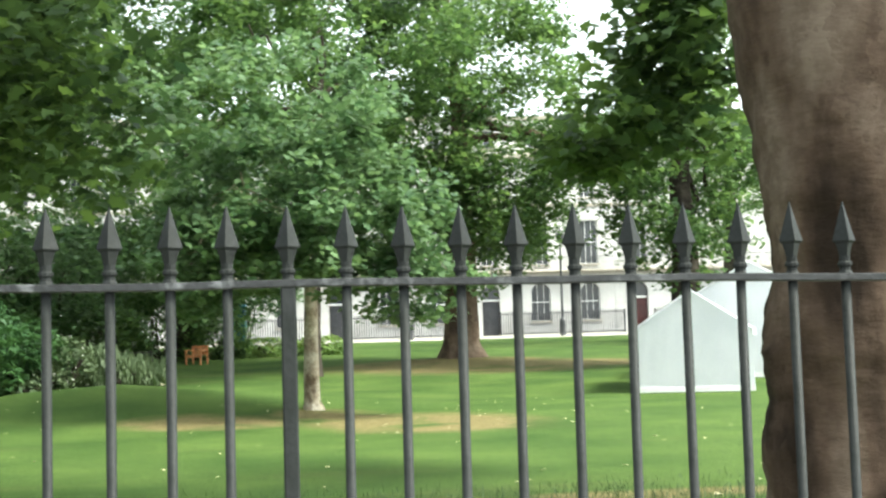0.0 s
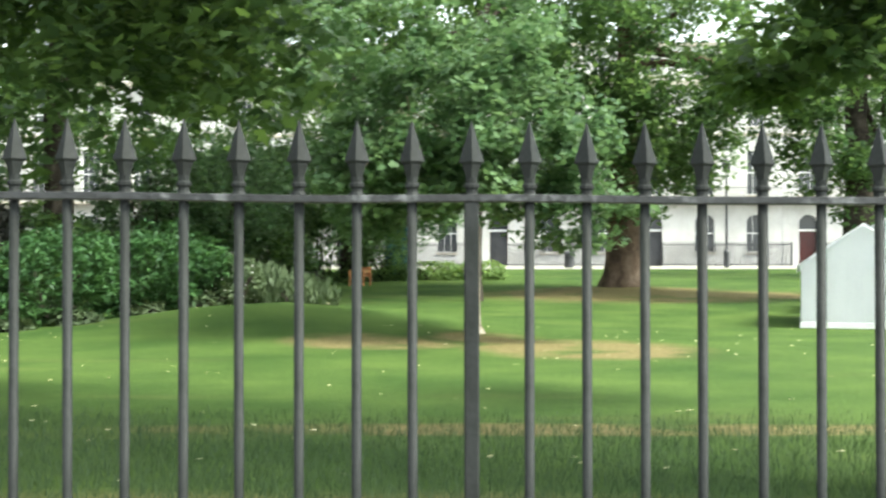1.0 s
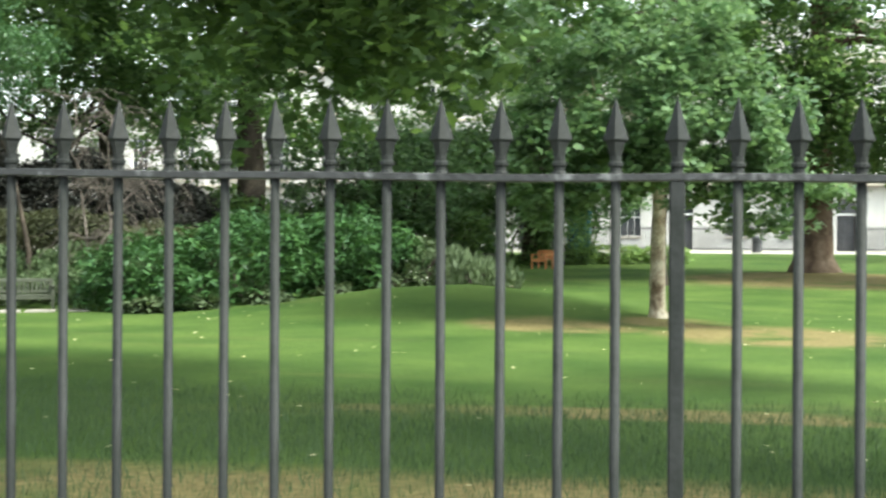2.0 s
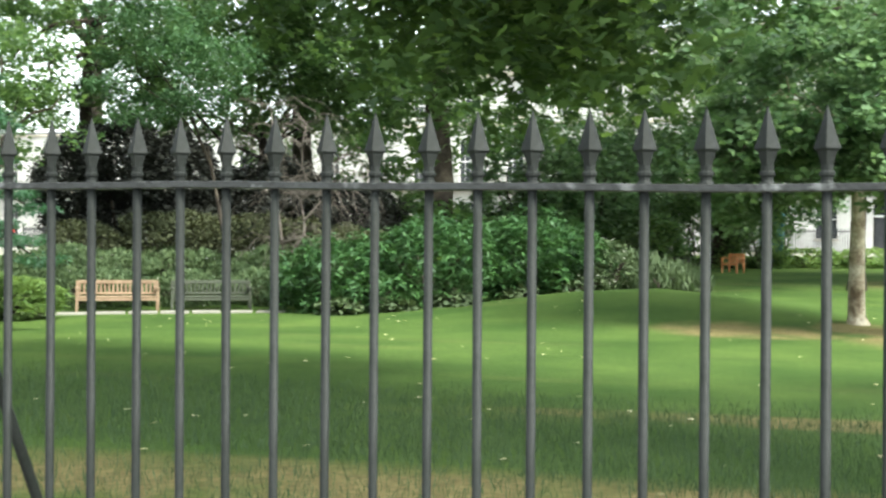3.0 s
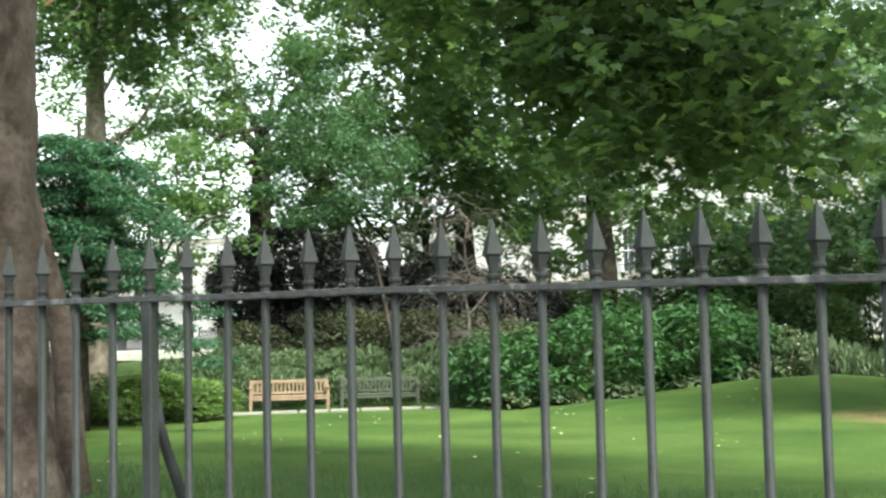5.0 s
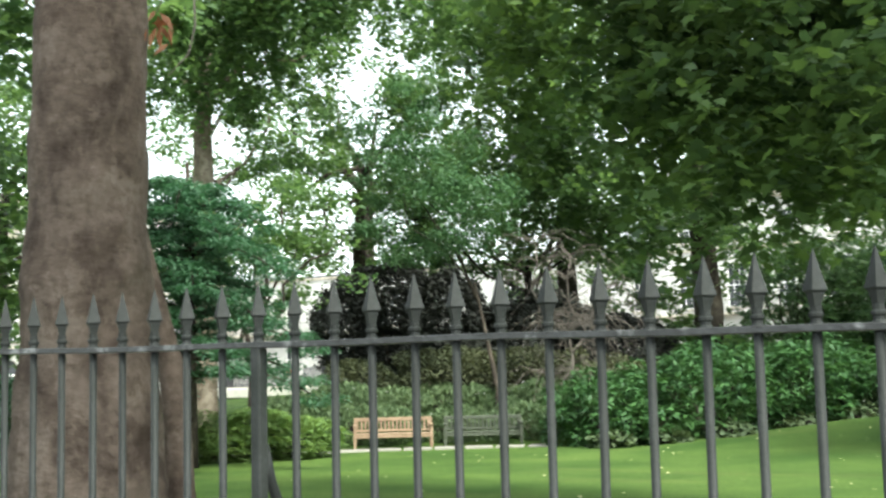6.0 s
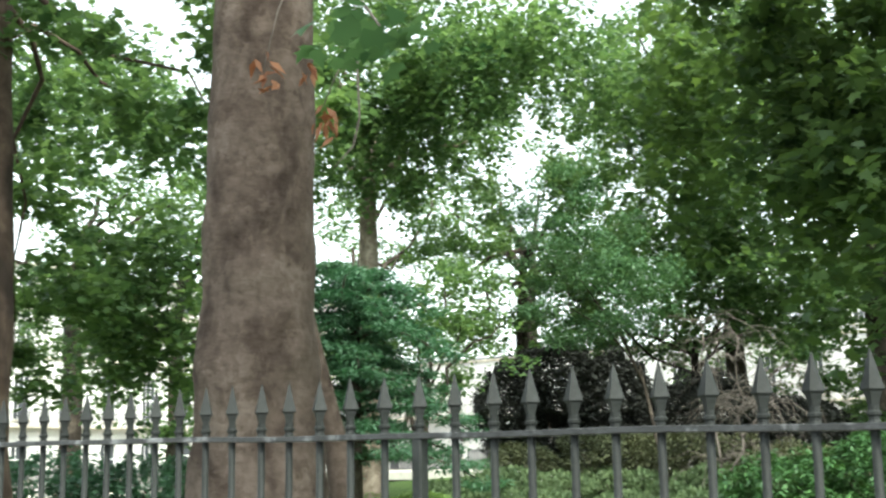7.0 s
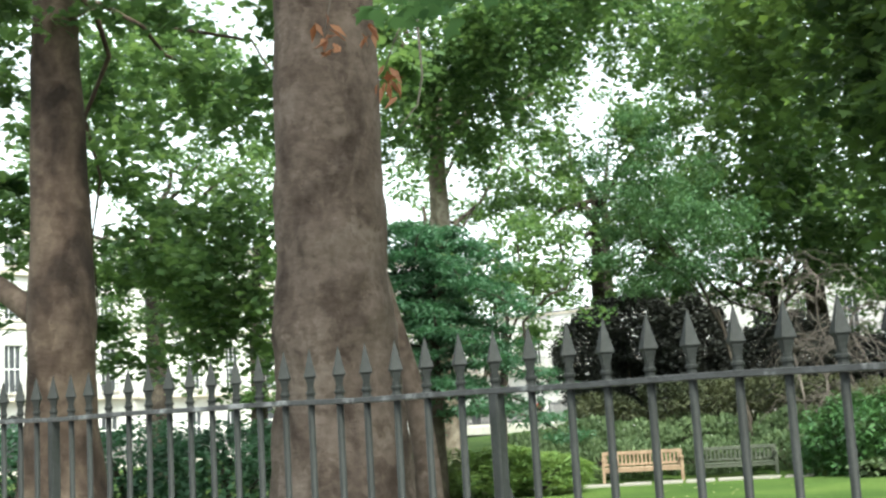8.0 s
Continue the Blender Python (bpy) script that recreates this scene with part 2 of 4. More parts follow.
LEAF_RHODO = leaf_material("glossy_shrub_leaf", (0.018, 0.055, 0.02), (0.075, 0.16, 0.05), 0.33, 0.2)
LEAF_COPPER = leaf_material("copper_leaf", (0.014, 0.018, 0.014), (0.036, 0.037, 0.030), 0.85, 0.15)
LEAF_BORDER = leaf_material("border_leaf", (0.034, 0.068, 0.026), (0.12, 0.17, 0.070), 0.7, 0.25)
LEAF_OLIVE = leaf_material("olive_shrub_leaf", (0.042, 0.056, 0.026), (0.105, 0.115, 0.055), 0.75, 0.2)
LEAF_GREY = leaf_material("grey_green_leaf", (0.042, 0.072, 0.030), (0.105, 0.145, 0.064), 0.7, 0.2)
LEAF_DEAD = leaf_material("dead_leaf", (0.13, 0.055, 0.028), (0.27, 0.13, 0.06), 0.7, 0.3)
LEAF_FALLEN = leaf_material("fallen_leaf", (0.35, 0.30, 0.14), (0.70, 0.66, 0.45), 0.7, 0.1)
PETAL = leaf_material("white_petal", (0.6, 0.6, 0.55), (0.85, 0.85, 0.8), 0.6, 0.3)
RED_PETAL = leaf_material("red_petal", (0.5, 0.02, 0.015), (0.75, 0.08, 0.05), 0.6, 0.2)
TEAK = material("bench_teak", (0.29, 0.205, 0.135), 0.7, 0, (0.21, 0.142, 0.09), 3, 40, 0.2, vary=0.12)
TEAK_GREY = material("weathered_teak", (0.065, 0.072, 0.052), 0.8, 0, (0.045, 0.054, 0.036), 3, 40, 0.2, vary=0.15)
TEAK_RED = material("orange_teak", (0.56, 0.25, 0.105), 0.6, 0, (0.46, 0.19, 0.075), 3, 40, 0.2, vary=0.1)
STUCCO = material("cream_stucco", (0.60, 0.59, 0.565), 0.8, 0, (0.45, 0.44, 0.415), 0.5, 9, 0.1)
STONE = material("stone_trim", (0.46, 0.42, 0.35), 0.8, 0, (0.34, 0.31, 0.25), 1.0, 14, 0.1)
BRICK = material("stock_brick", (0.34, 0.26, 0.17), 0.9, 0, (0.26, 0.20, 0.14), 1.2, 18, 0.2)
SLATE = material("roof_slate", (0.10, 0.105, 0.115), 0.6, 0, (0.14, 0.14, 0.15), 2, 20, 0.2)
WHITE_PAINT = material("white_paint", (0.8, 0.8, 0.78), 0.4, 0, (0.72, 0.72, 0.70), 2, 30, 0.05)
BLACK_PAINT = material("black_paint", (0.03, 0.032, 0.036), 0.35, 0, (0.05, 0.05, 0.055), 2, 30, 0.05)
RED_PAINT = material("dark_red_paint", (0.06, 0.013, 0.012), 0.35, 0, (0.045, 0.012, 0.011), 2, 30, 0.05)
TEAL = material("teal_panel", (0.03, 0.11, 0.13), 0.5, 0, (0.025, 0.09, 0.11), 2, 30, 0.05)
CANVAS = material("tent_canvas", (0.86, 0.87, 0.88), 0.6, 0, (0.80, 0.815, 0.83), 1.2, 25, 0.15)
PAVING = material("pale_paving", (0.55, 0.52, 0.46), 0.9, 0, (0.42, 0.40, 0.35), 1.5, 20, 0.1)
FOOTWAY = material("grey_paving", (0.27, 0.26, 0.24), 0.9, 0, (0.21, 0.205, 0.19), 1.5, 20, 0.1)
EDGE = material("edging_stone", (0.26, 0.245, 0.21), 0.9, 0, (0.23, 0.22, 0.19), 1.5, 20, 0.1)
ASPHALT = material("asphalt", (0.06, 0.06, 0.062), 0.9, 0, (0.045, 0.045, 0.047), 2, 60, 0.2)
SOIL = material("soil", (0.055, 0.04, 0.025), 0.95, 0, (0.035, 0.026, 0.018), 4, 30, 0.5)
GLASS = bpy.data.materials.new("window_glass")
GLASS.use_nodes = True
GLASS.node_tree.nodes["Principled BSDF"].inputs["Base Color"].default_value = (0.05, 0.055, 0.06, 1)
GLASS.node_tree.nodes["Principled BSDF"].inputs["Roughness"].default_value = 0.06


# ---- helpers for shapes ----
def part(name, bm, mat, parent=None, label=""):
    """Link a bmesh as one mesh object under a thing or a part."""
    me = bpy.data.meshes.new(name)
    bm.to_mesh(me)
    bm.free()
    me.materials.append(mat)
    ob = new(name, me)
    if parent:
        ob.parent = parent
    if label:
        tagged(ob, label)
    return ob


def empty(name, m=None, **tags):
    ob = new(name)
    if m is not None:
        ob.matrix_world = m
    return tagged(ob, **tags)


def box(bm, lo, hi, bevel=0.0, m=None):
    """A box between two corners, with its edges bevelled."""
    c = [(a + b) / 2 for a, b in zip(lo, hi)]
    s = [b - a for a, b in zip(lo, hi)]
    mat = Matrix.Translation(c) @ Matrix.Diagonal((*s, 1))
    vs = bmesh.ops.create_cube(bm, size=1, matrix=mat)["verts"]
    if bevel:
        es = list({e for v in vs for e in v.link_edges})
        r = bmesh.ops.bevel(bm, geom=es, offset=bevel, segments=1, affect="EDGES", profile=0.6)
        vs = list({v for f in r["faces"] for v in f.verts} | {v for v in vs if v.is_valid})
    if m is not None:
        bmesh.ops.transform(bm, matrix=m, verts=vs)
    return vs


def lathe(bm, profile, sides, turn=0.0):
    """Turn a profile of (radius, height) round the z axis."""
    rings = []
    for r, z in profile:
        rings.append([bm.verts.new((r * math.cos(turn + 2 * math.pi * k / sides), r * math.sin(turn + 2 * math.pi * k / sides), z)) for k in range(sides)])
    for a, b in zip(rings, rings[1:]):
        for k in range(sides):
            bm.faces.new((a[k], a[(k + 1) % sides], b[(k + 1) % sides], b[k]))
    bm.faces.new(rings[-1])
    bm.faces.new(rings[0][::-1])


def tube(bm, pts, radii, sides=8, rough=0.0, seed=0.0, smooth=True):
    """A tapered limb along a line of points; rough gives lumps."""
    pts = [Vector(p) for p in pts]
    rings = []
    side = Vector((1, 0, 0))
    for i, p in enumerate(pts):
        d = (pts[min(i + 1, len(pts) - 1)] - pts[max(i - 1, 0)]).normalized()
        side = (side - d * side.dot(d))
        side = side.normalized() if side.length > 1e-4 else d.orthogonal().normalized()
        up = d.cross(side)
        ring = []
        for k in range(sides):
            a = 2 * math.pi * k / sides
            o = side * math.cos(a) + up * math.sin(a)
            r = radii[i]
            if rough:
                q = p + o * r
                r *= 1 + rough * (noise.noise(Vector((q.x * 1.7 + seed, q.y * 1.7, q.z * 1.3))) + 0.5 * noise.noise(Vector((q.x * 5, q.y * 5 + seed, q.z * 5))) + 0.22 * noise.noise(Vector((q.x * 12, q.y * 12 + seed, q.z * 13))))
            ring.append(bm.verts.new(p + o * r))
        rings.append(ring)
    for a, b in zip(rings, rings[1:]):
        for k in range(sides):
            f = bm.faces.new((a[k], a[(k + 1) % sides], b[(k + 1) % sides], b[k]))
            f.smooth = smooth
    bm.faces.new(rings[-1])
    bm.faces.new(rings[0][::-1])


LEAF_SHAPES = {
    # outline in the leaf's plane: along its length, across, lift
    "kite": [(0, 0, 0), (0.45, 0.38, 0.10), (1, 0, -0.05), (0.45, -0.38, 0.10)],
    "plane": [(0, 0, 0), (0.12, 0.42, 0.05), (0.42, 0.28, 0.04), (0.60, 0.52, 0.0), (0.68, 0.20, 0.03), (1.05, 0, -0.10), (0.68, -0.20, 0.03), (0.60, -0.52, 0.0), (0.42, -0.28, 0.04), (0.12, -0.42, 0.05)],
    "long": [(0, 0, 0), (0.4, 0.17, 0.04), (1, 0, -0.12), (0.4, -0.17, 0.04)],
    "blade": [(0, 0.03, 0), (0.6, 0.03, 0.0), (1, 0, 0.0), (0.6, -0.03, 0.0), (0, -0.03, 0)],
}


def leaves(name, centres, size, mat, shape="kite", flat=0.5, droop=0.0, rng=None, parent=None, outward=None, upright=False, jitter=0.35):
    """One mesh of many leaves, each its own small bent polygon."""
    rng = rng or np.random.default_rng(1)
    n = len(centres)
    base = np.array(LEAF_SHAPES[shape], float)
    k = len(base)
    nrm = rng.normal(size=(n, 3))
    nrm /= np.linalg.norm(nrm, axis=1)[:, None]
    nrm[:, 2] = np.abs(nrm[:, 2])
    nrm = nrm * (1 - flat) + np.array([0, 0, 1.0]) * flat
    if outward is not None:
        nrm += outward * 0.5
    nrm /= np.linalg.norm(nrm, axis=1)[:, None]
    ax = rng.normal(size=(n, 3))
    ax[:, 2] -= droop
    if upright:
        ax = rng.normal(size=(n, 3)) * 0.3 + np.array([0, 0, 1.0])
    ax -= nrm * np.sum(ax * nrm, axis=1)[:, None]
    ax /= np.linalg.norm(ax, axis=1)[:, None]
    if upright:
        ax = rng.normal(size=(n, 3)) * 0.28 + np.array([0, 0, 1.0])
        nrm = np.cross(ax, rng.normal(size=(n, 3)))
        nrm /= np.linalg.norm(nrm, axis=1)[:, None]
    bi = np.cross(nrm, ax)
    s = size * (1 + jitter * rng.uniform(-1, 1, n))
    v = centres[:, None, :] + s[:, None, None] * (base[None, :, 0:1] * ax[:, None, :] + base[None, :, 1:2] * bi[:, None, :] + base[None, :, 2:3] * nrm[:, None, :])
    me = bpy.data.meshes.new(name)
    me.vertices.add(n * k)
    me.vertices.foreach_set("co", v.reshape(-1).astype(np.float32))
    me.loops.add(n * k)
    me.loops.foreach_set("vertex_index", np.arange(n * k, dtype=np.int32))
    me.polygons.add(n)
    me.polygons.foreach_set("loop_start", np.arange(0, n * k, k, dtype=np.int32))
    me.update(calc_edges=True)
    me.materials.append(mat)
    ob = new(name, me)
    if parent:
        ob.parent = parent
    return ob


def clump(rng, n, c, r, hollow=0.35):
    """Points inside an ellipsoid, more of them towards its skin."""
    d = rng.normal(size=(n, 3))
    d /= np.linalg.norm(d, axis=1)[:, None]
    q = (hollow + (1 - hollow) * rng.uniform(0, 1, n) ** 0.5)[:, None]
    return np.array(c) + d * q * np.array(r)


def boughs(rng, c, r, count, small, per, squash=0.6, skin=0.45):
    """Leaf places for a crown: many small clumps spread through a large ellipsoid."""
    cs = clump(rng, count, c, r, skin)
    out = []
    for p in cs:
        s = small * rng.uniform(0.6, 1.35)
        out.append(clump(rng, int(per * rng.uniform(0.6, 1.4)), p, (s, s, s * squash), 0.1))
    return np.concatenate(out), cs


def hanging(rng, c, r, count, length, per, spread=0.16):
    """Leaf places for pendulous boughs: strands that hang from places in an ellipsoid."""
    tops = clump(rng, count, c, r, 0.15)
    out = []
    for p in tops:
        n = int(per * rng.uniform(0.6, 1.4))
        ln = length * rng.uniform(0.5, 1.3)
        f = rng.uniform(0, 1, n) ** 0.8
        sway = rng.normal(size=2) * 0.25
        w = spread * (0.5 + 1.1 * np.sin(np.pi * np.clip(f, 0.05, 1)))
        q = rng.normal(size=(n, 3)) * w[:, None]
        q[:, 0] += sway[0] * f; q[:, 1] += sway[1] * f; q[:, 2] -= ln * f
        out.append(p + q)
    return np.concatenate(out)


def limb_line(a, b, bend, rng, n=6):
    a, b = Vector(a), Vector(b)
    pts = []
    for i in range(n):
        f = i / (n - 1)
        p = a.lerp(b, f)
        p.z += bend * math.sin(math.pi * f)
        p += Vector(rng.normal(size=3)) * 0.05 * (b - a).length * math.sin(math.pi * f)
        pts.append(p)
    return pts


def ground_z(x, y):
    """Height of the garden: level near the railings, a low mound, then a gentle rise."""
    d = max(0.0, y - 26)
    rise = min(1.12, 0.027 * d) * min(1.0, max(0.0, (x + 60) / 14))
    return 0.03 + rise + 0.66 * math.exp(-((x + 4.2) ** 2 / 17 + (y - 24.8) ** 2 / 14)) + 0.25 * math.exp(-((x - 5.7) ** 2 / 8 + (y - 42) ** 2 / 8)) + 0.85 * math.exp(-((x + 16.5) ** 2 / 22 + (y - 28.5) ** 2 / 9))


# ---- ground and setting ----
def build_ground():
    bm = bmesh.new()
    xs = [-400, -200, -120] + [-80 + 2 * i for i in range(61)] + [60, 90, 140, 400]
    ys = [0.1] + [0.0 + 1.0 * i for i in range(1, 66)] + [67.0]
    grid = [[bm.verts.new((x, y, ground_z(x, y) if y > 0 else 0.03)) for x in xs] for y in ys]
    for a, b in zip(grid, grid[1:]):
        for i in range(len(xs) - 1):
            f = bm.faces.new((a[i], a[i + 1], b[i + 1], b[i]))
            f.smooth = True
    ob = part("ground", bm, LAWN)
    tagged(ob, "mown green lawn with straw-dry patches and a low mound", "lawn", kind="structure")
    bm = bmesh.new()
    box(bm, (-400, 67, 0.6), (400, 70.5, 1.20), 0.02)
    tagged(part("pavement", bm, PAVING), "pale stone pavement beyond the lawn", "pavement", kind="structure")
    bm = bmesh.new()
    box(bm, (-400, 70.5, 0.5), (400, 77, 1.08))
    tagged(part("road", bm, ASPHALT), "grey asphalt road in front of the terrace", "road", kind="structure")
    bm = bmesh.new()
    box(bm, (-400, 77, 0.5), (400, 80.2, 1.22), 0.02)
    tagged(part("pavement_far", bm, PAVING), "pale stone pavement along the terrace", "pavement", kind="structure")
    bm = bmesh.new()
    box(bm, (-2000, 80.2, 0.2), (2000, 3000, 1.2))
    tagged(part("ground_far", bm, ASPHALT), "ground behind the terraces", "ground", kind="structure")
    bm = bmesh.new()
    box(bm, (-2000, -2000, -0.5), (2000, -4.2, -0.1))
    tagged(part("road_near", bm, ASPHALT), "asphalt road behind the camera", "road", kind="structure")
    bm = bmesh.new()
    box(bm, (-400, -4.2, -0.5), (400, -0.15, 0.02), 0.02)
    tagged(part("pavement_near", bm, FOOTWAY), "paved footway outside the railings", "pavement", kind="structure")
    # stone kerb under the railings
    bm = bmesh.new()
    box(bm, (-40, -0.14, 0.0), (20, 0.14, 0.16), 0.015)
    tagged(part("trim", bm, STONE), "stone kerb that carries the railings", "kerb", kind="structure")


build_ground()

# ---- iron railings ----
PITCH, RAIL_Z, FALL = 0.125, 1.733, -0.01  # the railings fall a little along the footway


def build_railings():
    fence = empty("iron_railings", pose(0, 0, 0), label="grey-painted iron railings with spearhead finials on a stone kerb", category="railings")
    bar_bm = bmesh.new()
    lathe(bar_bm, [(0.0110, -0.08), (0.0110, RAIL_Z - 0.005)], 10)
    for f in bar_bm.faces:
        f.smooth = len(f.verts) == 4
    spear_bm = bmesh.new()
    lathe(spear_bm, [(0.0125, 0.034), (0.0128, 0.046), (0.0160, 0.060), (0.0205, 0.074), (0.0272, 0.079), (0.0272, 0.081), (0.0180, 0.110), (0.0090, 0.141), (0.0008, 0.169)], 4, math.pi / 2 + 0.05)
    collar_bm = bmesh.new()
    lathe(collar_bm, [(0.015, 0.0), (0.0175, 0.006), (0.0125, 0.013), (0.0125, 0.020), (0.0165, 0.024), (0.0165, 0.030), (0.0125, 0.034), (0.0125, 0.046)], 10)
    bar = part("bar", bar_bm, IRON, fence)
    spear = part("finial", spear_bm, IRON, bar)
    spear.location = (0, 0, RAIL_Z)
    collar = part("collar", collar_bm, IRON, bar)
    collar.location = (0, 0, RAIL_Z)
    rng = random.Random(4)
    first = True
    for i in range(-150, 26):
        if i in (-18, 0, -36, -54, -72, -90, -108, -126, -144, 18):
            continue
        x = i * PITCH + rng.uniform(-0.003, 0.003)
        turn = Euler((rng.uniform(-0.002, 0.002), rng.uniform(-0.002, 0.002), rng.uniform(-0.12, 0.12)))
        if first:
            b, first = bar, False
            kids = [spear, collar]
        else:
            b = new("bar", bar.data); b.parent = fence
            kids = []
            for k in (spear, collar):
                o = new(k.name.split(".")[0], k.data); o.parent = b; o.location = k.location
                kids.append(o)
        b.location, b.rotation_euler = (x, 0, FALL * x), turn
    for i in (-144, -126, -108, -90, -72, -54, -36, -18, 0, 18):
        bm = bmesh.new()
        box(bm, (-0.0165, -0.019, -0.08), (0.0165, 0.019, RAIL_Z - 0.006), 0.004)
        p = part("post", bm, IRON, fence)
        p.location = (i * PITCH, 0, FALL * i * PITCH)
        for k in (spear, collar):
            o = new(k.name.split(".")[0], k.data); o.parent = p; o.location = k.location
        if i % 36:
            bm = bmesh.new()
            tube(bm, [(0, 0.018, 1.46), (0, 0.05, 1.36), (0, 0.60, 0.26), (0, 0.72, 0.0)], [0.016] * 4, 6)
            s = part("brace", bm, IRON, p)
    # the flat rail, gently wavy, in lengths
    for a in range(-150, 26, 18):
        bm = bmesh.new()
        n = 18
        rings = []
        for j in range(n + 1):
            x = (a + j) * PITCH
            z = RAIL_Z + FALL * x + 0.002 * math.sin(x * 3.1) + 0.0015 * math.sin(x * 7.7 + 1)
            rings.append([bm.verts.new((x, yy, z + zz)) for yy, zz in ((-0.021, -0.006), (-0.018, -0.009), (0.018, -0.009), (0.021, -0.006), (0.021, 0.006), (0.018, 0.008), (-0.018, 0.008), (-0.021, 0.006))])
        for r, s in zip(rings, rings[1:]):
            for k in range(8):
                bm.faces.new((r[k], r[(k + 1) % 8], s[(k + 1) % 8], s[k]))
        bm.faces.new(rings[0][::-1]); bm.faces.new(rings[-1])
        bmesh.ops.recalc_face_normals(bm, faces=bm.faces)
        part("rail", bm, RAIL_IRON, fence)
    bm = bmesh.new()
    box(bm, (-150 * PITCH, -0.02, 0.26), (26 * PITCH, 0.02, 0.275), 0.003)
    part("bottom_rail", bm, IRON, fence).rotation_euler = (0, math.atan(-FALL), 0)


build_railings()


# ---- trees ----
def tree(name, label, base, trunk, radii, crowns, leaf, mat, bark, shape="kite", small=1.0, per=150, limbs=5, limb_r=0.12, seed=1, sides=20, rough=0.10, flat=0.45, droop=0.3, squash=0.6, category="tree", extra_limbs=(), skin=0.45, hang=()):
    """A tree: rough tapered trunk, limbs to its boughs and a crown of single leaves.
    crowns: (centre, radii, clump count)."""
    rng = np.random.default_rng(seed)
    t = empty(name, pose(*base), label=label, category=category)
    bm = bmesh.new()
    n = len(trunk)
    fine_pts, fine_r = [], []
    steps = 14 if sides > 30 else 5
    for i in range(n - 1):
        for k in range(steps):
            f = k / steps
            fine_pts.append(Vector(trunk[i]).lerp(Vector(trunk[i + 1]), f)); fine_r.append(radii[i] * (1 - f) + radii[i + 1] * f)
    fine_pts.append(Vector(trunk[-1])); fine_r.append(radii[-1])
    tube(bm, fine_pts, fine_r, sides, rough, seed * 3.7)
    part("trunk", bm, bark, t)
    pts, heads = [], []
    b = Vector(base)
    for c, r, count in crowns:
        p, cs = boughs(rng, Vector(c) - b, r, count, small, per, squash, skin)
        pts.append(p); heads.append(cs)
    for c, r, count, length, n_leaf in hang:
        pts.append(hanging(rng, Vector(c) - b, r, count, length, n_leaf))
    heads = np.concatenate(heads)
    pick = rng.choice(len(heads), min(limbs, len(heads)), replace=False)
    top = Vector(trunk[-1])
    for k in pick:
        bm = bmesh.new()
        start = top.lerp(Vector(trunk[-2]), rng.uniform(0.0, 0.7))
        line = limb_line(start, heads[k], 0.1 * (Vector(heads[k]) - start).length, rng, 7)
        tube(bm, line, [limb_r * (1 - 0.85 * j / 6) for j in range(7)], 7, 0.1, seed)
        part("limb", bm, bark, t)
    for line, r in extra_limbs:
        bm = bmesh.new()
        tube(bm, line, r, 12, rough, seed)
        part("limb", bm, bark, t)
    pts = np.concatenate(pts)
    leaves("crown", pts, leaf, mat, shape, flat, droop, rng, t)
    return t


def burrs(t, spots):
    """Swell knots out of a trunk: (sideways, height, trunk radius, size), on the side of the footway."""
    out = Vector((0.72, -0.69, 0)).normalized()
    side = Vector((0.69, 0.72, 0)).normalized()
    trunk = [c for c in t.children if c.name.startswith("trunk")][0]
    for dx, z, r, size in spots:
        centre = side * dx + out * math.sqrt(max(0.01, r * r - dx * dx)) + Vector((0, 0, z))
        for v in trunk.data.vertices:
            d = (v.co - centre).length
            if d < 3 * size:
                v.co += Vector((v.co.x, v.co.y, 0)).normalized() * 0.42 * size * math.exp(-d * d / (0.45 * size * size))


def low_branch(t):
    """A low shoot of the left plane: big fresh leaves, withered ones and a bare twig."""
    o = Vector(t.location)
    rng = np.random.default_rng(21)
    for line, r in (([(-9.2, 6.1, 8.2), (-7.2, 4.6, 7.0), (-5.2, 3.0, 5.3), (-4.6, 2.4, 4.35), (-4.15, 2.1, 3.95)], [0.05, 0.04, 0.022, 0.012, 0.006]),
                    ([(-5.2, 3.0, 5.3), (-5.32, 3.2, 4.5), (-5.36, 3.28, 3.95), (-5.40, 3.26, 3.76), (-5.52, 3.2, 3.62)], [0.012, 0.009, 0.007, 0.006, 0.004]),
                    ([(-5.32, 3.2, 4.45), (-5.5, 3.2, 4.25), (-5.62, 3.2, 4.05)], [0.007, 0.005, 0.004]),
                    ([(-5.9, 3.6, 5.9), (-6.15, 3.3, 4.9), (-6.25, 3.25, 4.45)], [0.009, 0.006, 0.004])):
        bm = bmesh.new()
        tube(bm, [Vector(p) - o for p in line], r, 7)
        part("twig", bm, TWIG, t)
    p = np.concatenate([clump(rng, 26, Vector((-4.35, 2.2, 3.98)) - o, (0.42, 0.4, 0.14), 0.2), clump(rng, 16, Vector((-4.9, 2.7, 4.2)) - o, (0.35, 0.3, 0.12), 0.2)])
    leaves("spray", p, 0.17, LEAF_FEATHER, "plane", 0.55, 0.9, rng, t)
    p = np.concatenate([clump(rng, 7, Vector(c) - o, (0.07, 0.06, 0.12), 0.2) for c in ((-6.25, 3.25, 4.5), (-6.2, 3.25, 4.35), (-5.65, 3.2, 4.02), (-5.55, 3.2, 3.92), (-5.78, 3.2, 4.35))])
    tagged(leaves("withered_spray", p, 0.13, LEAF_DEAD, "long", 0.1, 2.2, rng, t), "withered brown leaves", kind="stuff")


